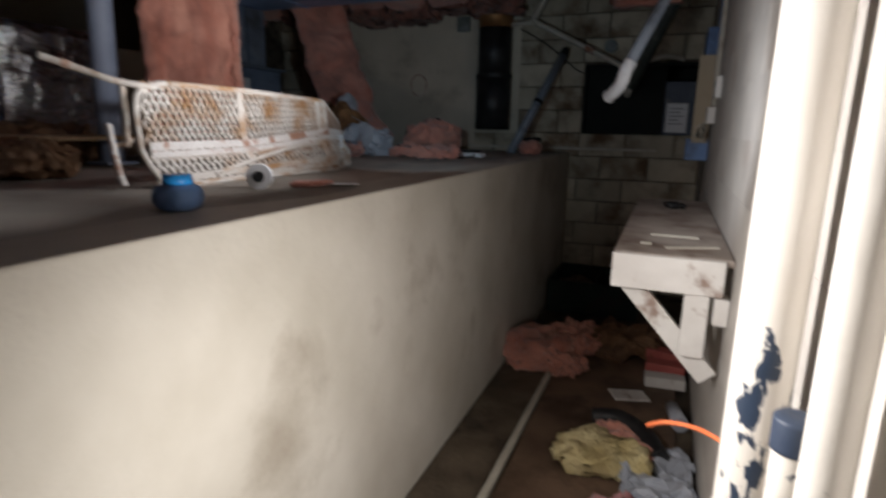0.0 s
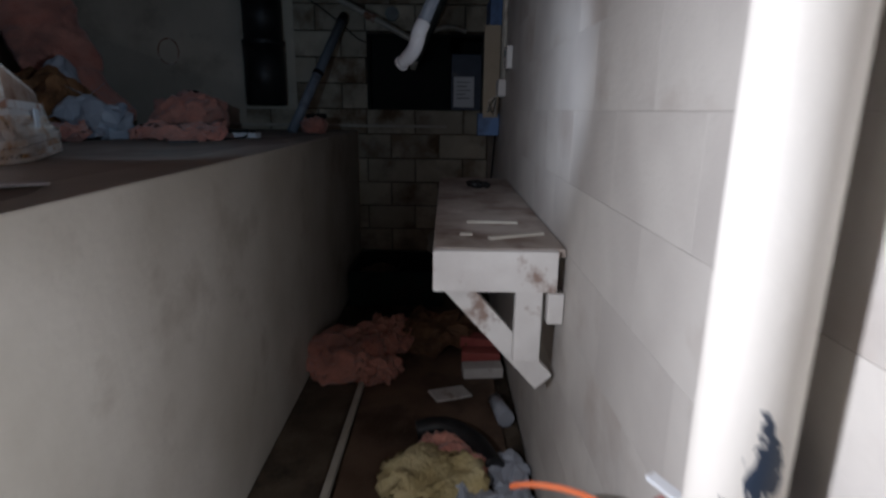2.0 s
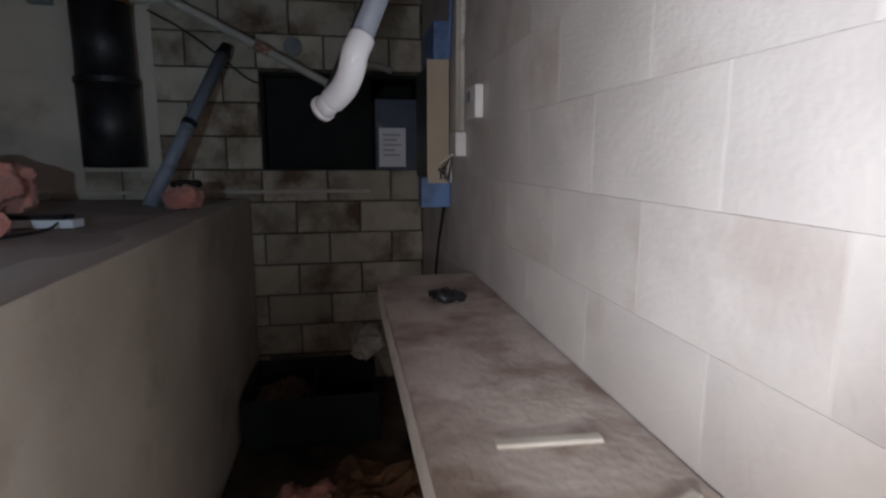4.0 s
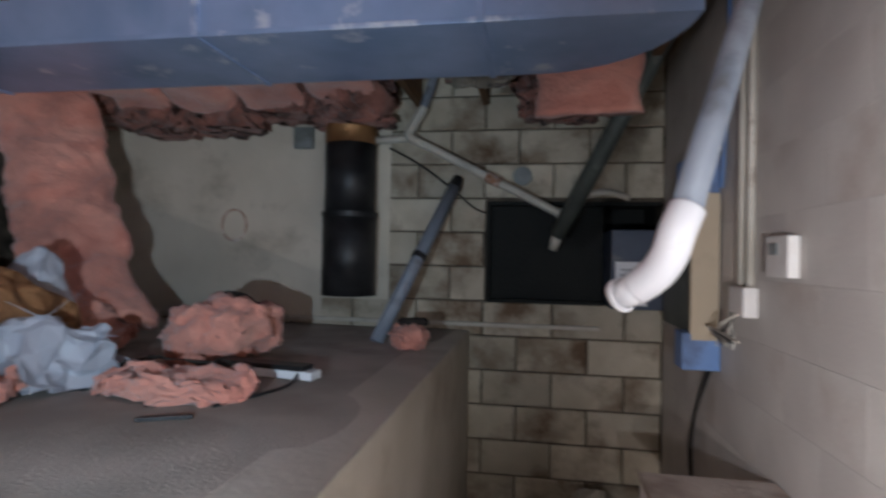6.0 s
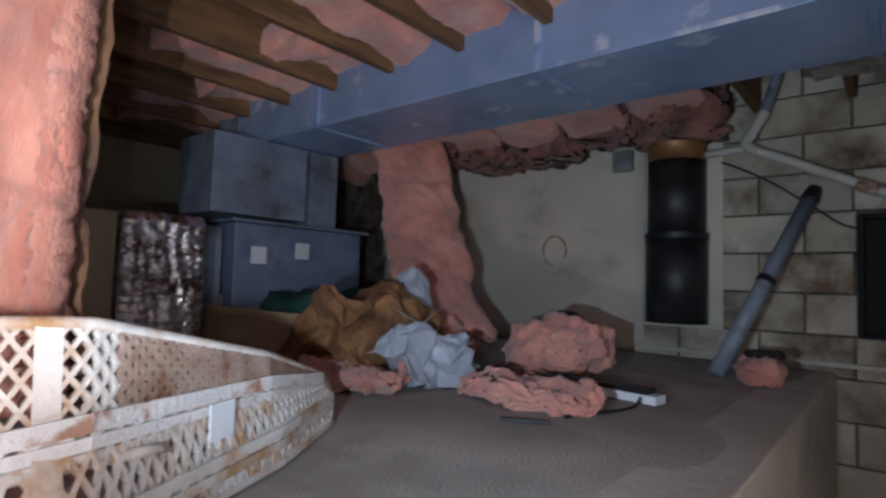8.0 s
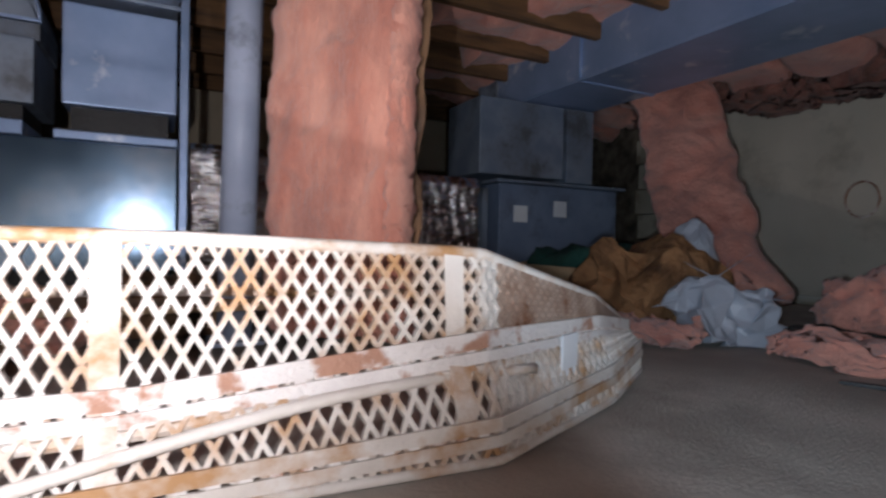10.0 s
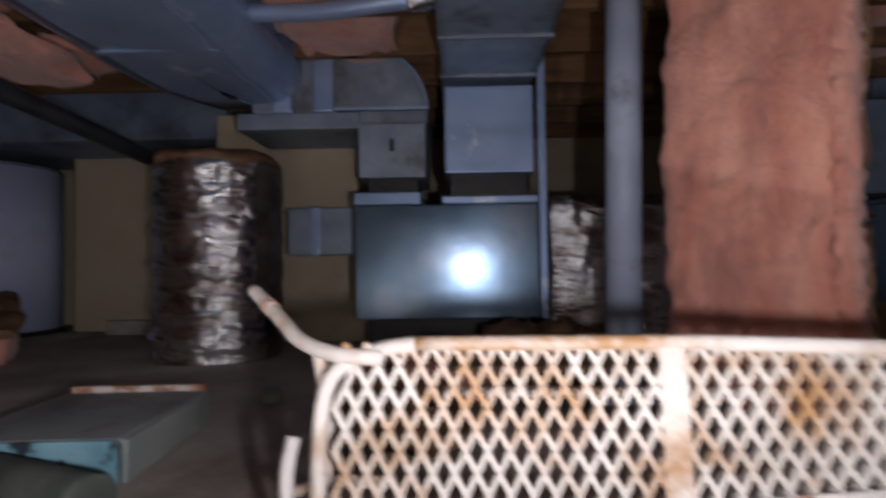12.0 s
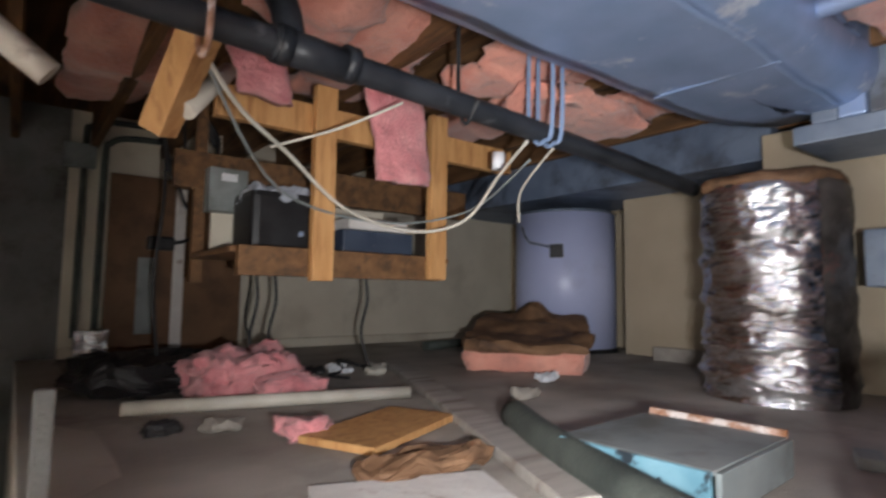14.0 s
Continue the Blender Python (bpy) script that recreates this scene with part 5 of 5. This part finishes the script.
solo("black_sheet", lump((-0.75, -0.95, TOP), (-0.2, -0.35, TOP + 0.13), 0.05, 6, 9, seed=114), "black", "crumpled black sheet on the slab", "sheet")
solo("insulation_scrap", lump((-0.75, 0.46, TOP), (-0.60, 0.58, TOP + 0.05), 0.03, 12, 7, seed=115), "insul_hot", "rose wool tuft by the board", "insulation", True, group="slab insulation scraps")
ib = thing("insulation_block", "pink glass wool block with torn brown paper top", "insulation", at=(-2.45, -0.4, TOP))
im = pose(-2.52, -0.30, TOP, 0, 0, 38)
part("wool", lump((-0.42, -0.34, 0), (0.42, 0.34, 0.14), 0.02, 7, 10, im, 117, 0.15), "insul", ib, smooth=True)
bm = lump((-0.44, -0.36, 0.13), (0.44, 0.36, 0.19), 0.02, 5, 12, None, 118, 0.12)
for v in bm.verts:
    v.co.x += 0.05 * noise.noise(v.co * 6 + Vector((7, 0, 2)))
    v.co.y += 0.05 * noise.noise(v.co * 6 + Vector((0, 9, 4)))
    v.co.z += 0.09 * max(0, noise.noise(v.co * 3.2 + Vector((2, 5, 0)))) + 0.24 * max(0, -v.co.x) + 0.10 * math.exp(-((v.co.x + 0.42) ** 2 + v.co.y ** 2) / 0.008) - 0.06 * max(0, v.co.x)
bmesh.ops.transform(bm, matrix=im, verts=bm.verts[:])
part("paper_face", bm, "kraft", ib, "torn brown paper face")
solo("dark_tube", rod((-2.45, -1.30, TOP + 0.035), (-2.95, -1.42, TOP + 0.035), 0.035, seg=14), "olive_metal", "short dark tube lying by the far wall", "tube", True)
for k, (x, y) in enumerate(((-1.36, -0.58), (-1.50, -0.44), (-1.24, -0.62), (-1.60, -0.60), (-1.44, -0.78), (-1.1, -0.35), (-0.35, 0.25), (-0.5, 0.3), (-2.1, 0.2))):
    solo("rubbish_scrap", lump((x - 0.05, y - 0.04, TOP), (x + 0.05, y + 0.04, TOP + 0.03), 0.02, 14, 6, seed=170 + k), ("paper", "cream_pvc", "black", "slab")[k % 4], "small crumpled scrap of rubbish on the slab", "scrap", group="slab rubbish")
solo("black_wire", bent([(-1.62, -0.75, TOP + 0.008), (-1.5, -0.6, TOP + 0.03), (-1.42, -0.72, TOP + 0.05), (-1.36, -0.55, TOP + 0.02), (-1.26, -0.5, TOP + 0.008), (-1.3, -0.36, TOP + 0.008)], 0.008, 8), "black", "tangled black wire on the slab", "wire", True)
solo("stone_chip", lump((-1.72, 0.42, TOP), (-1.63, 0.5, TOP + 0.04), 0.015, 14, 5, seed=120), "slab", "small stone on the slab", "stone")
solo("tape_box", box((-0.06, -0.03, 0), (0.06, 0.03, 0.03), 0.004, pose(-1.72, 1.62, TOP, 0, 0, 20)), "grey_metal", "small pale metal clip on the slab", "clip")
solo("kick_board", box((-3.45, 0.0, TOP), (-3.41, 1.2, TOP + 0.09), 0.004), "slab", "low grey board at the foot of the panel", "board")
for k, (lo, hi) in enumerate((((-2.3, 2.3, TOP), (-1.75, 2.75, TOP + 0.16)), ((-2.1, 1.95, TOP), (-1.6, 2.3, TOP + 0.13)), ((-1.5, 1.9, TOP), (-1.15, 2.2, TOP + 0.12)))):
    solo("insulation_scrap", lump(lo, hi, 0.06, 6, 18, seed=130 + k), "insul" if k == 1 else "kraft", "dim heap of brown paper and pink wool", "insulation", True, group="slab insulation scraps")
solo("wood_plank", box((-2.1, 2.2, TOP + 0.12), (-1.5, 3.1, TOP + 0.14), 0.004), "card", "tan board lying on the wool", "board")

# ---- far wall ----
ledge = solo("trim_ledge", box((WEST, FAR, TOP), (-0.2, FAR + 0.06, TOP + 0.07), 0.008), "cream_wall", "rough footing ledge along the far wall", "ledge", kind="structure")
bp = thing("hardboard_sheet", "brown hardboard panel standing against the far wall", "panel", at=(-0.84, -1.98, TOP))
part("sheet", box((-1.27, -2.0, TOP - 0.005), (-0.42, -1.975, 2.46), 0.003), "brown_panel", bp)
part("white_strip", box((-0.88, -1.974, 1.31), (-0.81, -1.966, 2.40), 0.002), "white_wood", bp, "white painted strip")
part("grey_patch", box((-0.70, -1.974, 1.42), (-0.60, -1.969, 1.92), 0.001), "grey_metal", bp, "grey dusty patch")
sw = thing("switch_box", "grey electrical switch box with pale label", "switch box", at=(-0.72, -0.5, 2.16))
sc = part("case", box((-0.80, -0.548, 2.06), (-0.63, -0.46, 2.26), 0.006), "grey_metal", sw)
part("label_plate", box((-0.75, -0.459, 2.20), (-0.68, -0.457, 2.235), 0.0005), "paper", sc)
for k, (x0, z0) in enumerate(((-0.28, 2.79), (-0.39, 2.70))):
    solo("conduit", bent([(-0.8, FAR + 0.03, z0 + 0.03), (x0 - 0.15, FAR + 0.03, z0 + 0.02), (x0 - 0.03, FAR + 0.03, z0 - 0.03), (x0, FAR + 0.03, z0 - 0.18), (x0, FAR + 0.03, 1.4)], 0.02, 10), "olive_metal", "dark metal conduit bending down the wall", "conduit", True, group="dark conduits")
solo("junction_box", box((-0.34, FAR + 0.005, 2.48), (-0.16, FAR + 0.09, 2.63), 0.006), "grey_metal", "grey junction box on the dark wall", "junction box")
solo("meter_cover", lump((-0.40, -1.55, 1.33), (-0.24, -1.5, 1.48), 0.01, 20, 5, seed=140, round_=0.2), "foil", "small shiny foil cover", "cover")
solo("meter_stand", box((-0.42, -1.6, TOP), (-0.22, -1.51, 1.33), 0.004), "black", "dark box under the foil cover", "box")
solo("adapter", box((-0.80, -1.966, 1.97), (-0.64, -1.88, 2.06), 0.015), "black", "black power adapter hanging on its cable", "adapter")
solo("black_cable", bent([(-0.78, -1.93, 2.02), (-0.9, -1.95, 2.06), (-0.97, -1.95, 2.2), (-1.02, -1.93, 2.4)], 0.012, 8), "black", "black cable of the adapter", "cable", True, group="wall cables")
solo("cable_coil", bent([(-0.62 + 0.13 * math.cos(a) * (1 + 0.15 * math.sin(3 * a)), -0.8 + 0.04 * math.sin(2 * a), 2.42 + 0.2 * math.sin(a * 1.02)) for a in [k * 0.55 for k in range(40)]], 0.011, 6, 4), "black", "tangled coil of black cable", "cable coil", True)
for k, (x, y, z0, z1) in enumerate(((-0.5, -0.8, 2.6, 1.28), (-0.58, -0.8, 2.55, 2.1), (-1.3, -1.9, 2.0, 1.29), (-0.86, -0.5, 1.846, 1.29), (-0.95, -0.5, 1.846, 1.30), (-1.45, -0.5, 1.846, 1.31))):
    solo("black_cable", bent([(x, y, z0), (x - 0.01, y + 0.02, (z0 * 2 + z1) / 3), (x + 0.012, y, (z0 + z1 * 2) / 3), (x - 0.03, y + 0.03, z1)], 0.008, 6), "black", "black cable hanging down", "cable", True, group="wall cables")

# hung timber shelf with boxes
shelf = thing("timber_shelf", "hanging pine shelf frame with dark boxes on it", "shelf", at=(-1.2, -0.1, 1.75))
part("post", box((-0.955, 0.08, 1.745), (-0.865, 0.12, 2.52), 0.003), "wood", shelf)
part("post", box((-1.52, 0.08, 1.765), (-1.43, 0.12, 2.52), 0.003), "wood", shelf)
part("front_beam", box((-1.52, 0.035, 1.76), (-0.60, 0.078, 1.87), 0.003), "old_wood", shelf)
part("shelf_board", box((-1.6, -0.55, 1.845), (-0.58, 0.033, 1.868), 0.003), "old_wood", shelf)
part("top_beam", box((-1.98, 0.03, 2.33), (-0.5, 0.075, 2.45), 0.003), "wood", shelf)
part("back_beam", box((-2.2, -0.6, 2.17), (-0.5, -0.55, 2.34), 0.003), "old_wood", shelf)
part("back_post", box((-0.64, -0.6, 1.74), (-0.59, -0.555, 2.84), 0.003), "old_wood", shelf)
part("hanger", box((-1.3, -0.62, 1.85), (-1.24, -0.605, 2.84), 0.003), "old_wood", shelf)
amp = thing("black_box", "black plastic equipment box on the shelf", "box", at=(-0.86, -0.25, 1.87))
ac = part("case", box((-1.0, -0.42, 1.87), (-0.72, -0.15, 2.13), 0.03), "black", amp)
part("glint_knob", rod((-0.93, -0.15, 1.95), (-0.93, -0.14, 1.95), 0.012, seg=12), "galv", ac)
solo("blue_case", box((-1.5, -0.4, 1.87), (-1.12, -0.12, 1.99), 0.01), "navy", "flat dark blue case on the shelf", "case")
solo("white_case", box((-1.48, -0.42, 1.995), (-1.16, -0.14, 2.05), 0.008), "white_wood", "flat white case stacked on the blue one", "case")
solo("white_sheet", box((-1.58, -0.545, 1.869), (-0.66, -0.53, 2.15), 0.003), "cream_wall", "pale sheet behind the shelf", "sheet")
solo("crumpled_paper", lump((-0.98, -0.4, 2.08), (-0.74, -0.16, 2.15), 0.03, 9, 7, seed=150, round_=0.3), "plastic_bag", "crumpled pale paper over the box", "paper")
solo("hanging_insulation", slab_of_wool([(-1.12, 0.26, 2.56), (-1.16, 0.25, 2.42), (-1.19, 0.24, 2.28), (-1.20, 0.23, 2.15)], (1, 0.1, 0), 0.27, 0.06, 0.02, 8, 33, 26, 14), "insul_hot", "rose glass wool hanging over the shelf", "insulation", True, group="hanging batts")
solo("hanging_insulation", slab_of_wool([(-0.55, 0.22, 2.62), (-0.60, 0.21, 2.5), (-0.64, 0.2, 2.38)], (1, 0.1, 0), 0.2, 0.06, 0.02, 8, 35, 20, 10), "insul_hot", "rose glass wool caught at the joists", "insulation", True, group="hanging batts")
solo("bulb_holder", rod((-1.53, 0.45, 2.22), (-1.53, 0.45, 2.29), 0.028, seg=16), "white_pvc", "white lamp holder without a bulb", "lamp holder", True)

# overhead drain pipe with hangers
dp = thing("drain_main", "black plastic drain pipe hung under the ceiling", "pipe", at=(-1.0, 0.8, 2.28))
part("pipe", bent([(0.95, 0.83, 2.34), (-0.26, 0.825, 2.30), (-0.9, 0.815, 2.285), (-1.8, 0.77, 2.265), (-2.62, 0.715, 2.24)], 0.037, 20), "black_pipe", dp, smooth=True)
part("tee", rod((-0.42, 0.825, 2.297), (-0.62, 0.82, 2.29), 0.044, seg=20), "black_pipe", dp, smooth=True)
part("branch", bent([(-0.47, 0.82, 2.30), (-0.46, 0.80, 2.40), (-0.44, 0.74, 2.50), (-0.42, 0.66, 2.62)], 0.038, 16), "black_pipe", dp, smooth=True)
for x in (-0.43, -0.61):
    part("coupling", rod((x, 0.824, 2.297), (x - 0.035, 0.823, 2.295), 0.049, seg=20), "black_pipe", dp, smooth=True)
for x, mat in ((-0.27, "rust"), (-1.38, "galv"), (-1.43, "galv")):
    part("hanger", bent([(x, 0.77, 2.84), (x, 0.76, 2.35), (x, 0.79, 2.24), (x, 0.83, 2.23), (x, 0.87, 2.3), (x, 0.87, 2.84)], 0.008, 6), mat, dp)
part("strap", bent([(-1.05, 0.77, 2.84), (-1.05, 0.765, 2.36), (-1.05, 0.80, 2.23), (-1.05, 0.86, 2.29)], 0.007, 6), "black", dp)
bm = box((-0.038, -0.034, 0), (0.038, 0.034, 0.36), 0.004)
for v in bm.verts:
    v.co.x *= 1 + 1.3 * v.co.z
bmesh.ops.transform(bm, matrix=Matrix.Translation((-0.243, 0.5, 2.115)) @ Vector((-0.06, 0.13, 0.23)).to_track_quat("Z", "Y").to_matrix().to_4x4() @ Matrix.Rotation(radians(25), 4, "Z"), verts=bm.verts[:])
solo("wood_block", bm, "wood", "short pine post hanging under the joists", "post")
solo("grey_branch", rod((-0.30, 0.55, 2.17), (-0.44, 0.42, 2.36), 0.025, seg=14), "cream_pvc", "thin pale plastic pipe slanting up", "pipe", True)
solo("stub_pipe", bent([(0.6, 0.6, 2.86), (0.45, 0.6, 2.6), (0.2, 0.6, 2.335), (-0.005, 0.6, 2.175)], 0.032, 18), "cream_pvc", "pale plastic pipe end under the joists", "pipe", True)
solo("white_wire", bent([(-0.33, 0.6, 2.31), (-0.46, 0.5, 2.22), (-0.64, 0.4, 2.146), (-0.906, 0.3, 2.004), (-1.213, 0.3, 1.947), (-1.394, 0.4, 2.0), (-1.39, 0.6, 2.15), (-1.33, 0.8, 2.226)], 0.007, 8), "white_cable", "dirty white cable slung in a loop", "cable", True, group="slung cables")
solo("white_wire", bent([(-0.60, 0.35, 2.17), (-0.80, 0.45, 2.25), (-0.95, 0.6, 2.33)], 0.005, 8), "white_cable", "thin pale cable from joist to pipe", "cable", True, group="slung cables")
solo("grey_wire", bent([(-0.33, 0.58, 2.31), (-0.7, 0.2, 2.06), (-1.2, 0.1, 2.0), (-1.5, 0.3, 2.06), (-1.45, 0.7, 2.2)], 0.005, 8), "grey_metal", "thin grey cable slung below the pipe", "cable", True, group="slung cables")
solo("white_wire", bent([(-1.5, 0.77, 2.24), (-1.56, 0.55, 2.12), (-1.6, 0.5, 2.0)], 0.005, 8), "white_cable", "thin pale cable hanging from the pipe", "cable", True, group="slung cables")
solo("edge_post", box((-0.05, 0.70, TOP - 0.01), (-0.015, 0.735, 1.50), 0.004), "grey_block", "short grey post at the edge of the slab", "post")

# ---- blocks of the walls, last ----
def block_mesh(w, h, d, bevel=0.006):
    bm = box((0, 0, 0), (w, d, h))
    es = [e for e in bm.edges if all(v.co.y < 1e-6 for v in e.verts)]
    bmesh.ops.bevel(bm, geom=es, offset=bevel, segments=1, affect="EDGES")
    me = bpy.data.meshes.new("block")
    bm.to_mesh(me)
    bm.free()
    return me


MESHES = {}


def lay(parent, material, origin, turn, length, height, first, shift, gap, depth, holes=(), z0=0.0, bevel=0.006, uneven=0.002):
    """Running-bond courses: one object a block, alike blocks share a mesh."""
    rng = random.Random(7)
    bpy.context.view_layer.update()
    course, unit = 0.2045, 0.406
    rows = int(height / course) + 2
    for k in range(-1, rows):
        lo, hi = first + course * k, first + course * (k + 1)
        lo, hi = max(lo, z0), min(hi, height)
        if hi - lo < 0.03:
            continue
        x = (shift if k % 2 else shift + unit / 2) % unit - unit
        while x < length:
            a, b = max(x, 0), min(x + unit, length)
            x += unit
            pieces = [(a, b)]
            for h0, h1, v0, v1 in holes:
                if lo < v1 - 0.02 and hi > v0 + 0.02:
                    pieces = [q for (p0, p1) in pieces for q in ((p0, min(p1, h0)), (max(p0, h1), p1)) if q[1] - q[0] > 0.02]
            for p0, p1 in pieces:
                if p1 - p0 < 0.03:
                    continue
                key = (round(p1 - p0, 3), round(hi - lo, 3), material, gap)
                if key not in MESHES:
                    MESHES[key] = block_mesh(p1 - p0 - gap, hi - lo - gap, depth, bevel)
                    MESHES[key].materials.append(M[material])
                ob = new("block", MESHES[key])
                ob.parent = parent
                ob.matrix_parent_inverse = parent.matrix_world.inverted()
                ob.matrix_basis = Matrix.Translation(origin) @ Matrix.Rotation(turn, 4, "Z") @ Matrix.Translation((p0 + gap / 2, rng.uniform(0, uneven), lo + gap / 2))


lay(wall_back, "back_block", (-3.2, BACK, 0), 0, 4.3, CEIL - 0.003, 1.04 - 0.2045 * 5, 0.28 + 3.2, 0.009, 0.012, [(3.29, 4.29, 1.44, 2.045)])
lay(wall_right, "paint_block", (RIGHT, BACK, 0), -math.pi / 2, 6.5, CEIL - 0.003, 0.02, 0.1, 0.0004, 0.012, bevel=0.0005, uneven=0.0003)
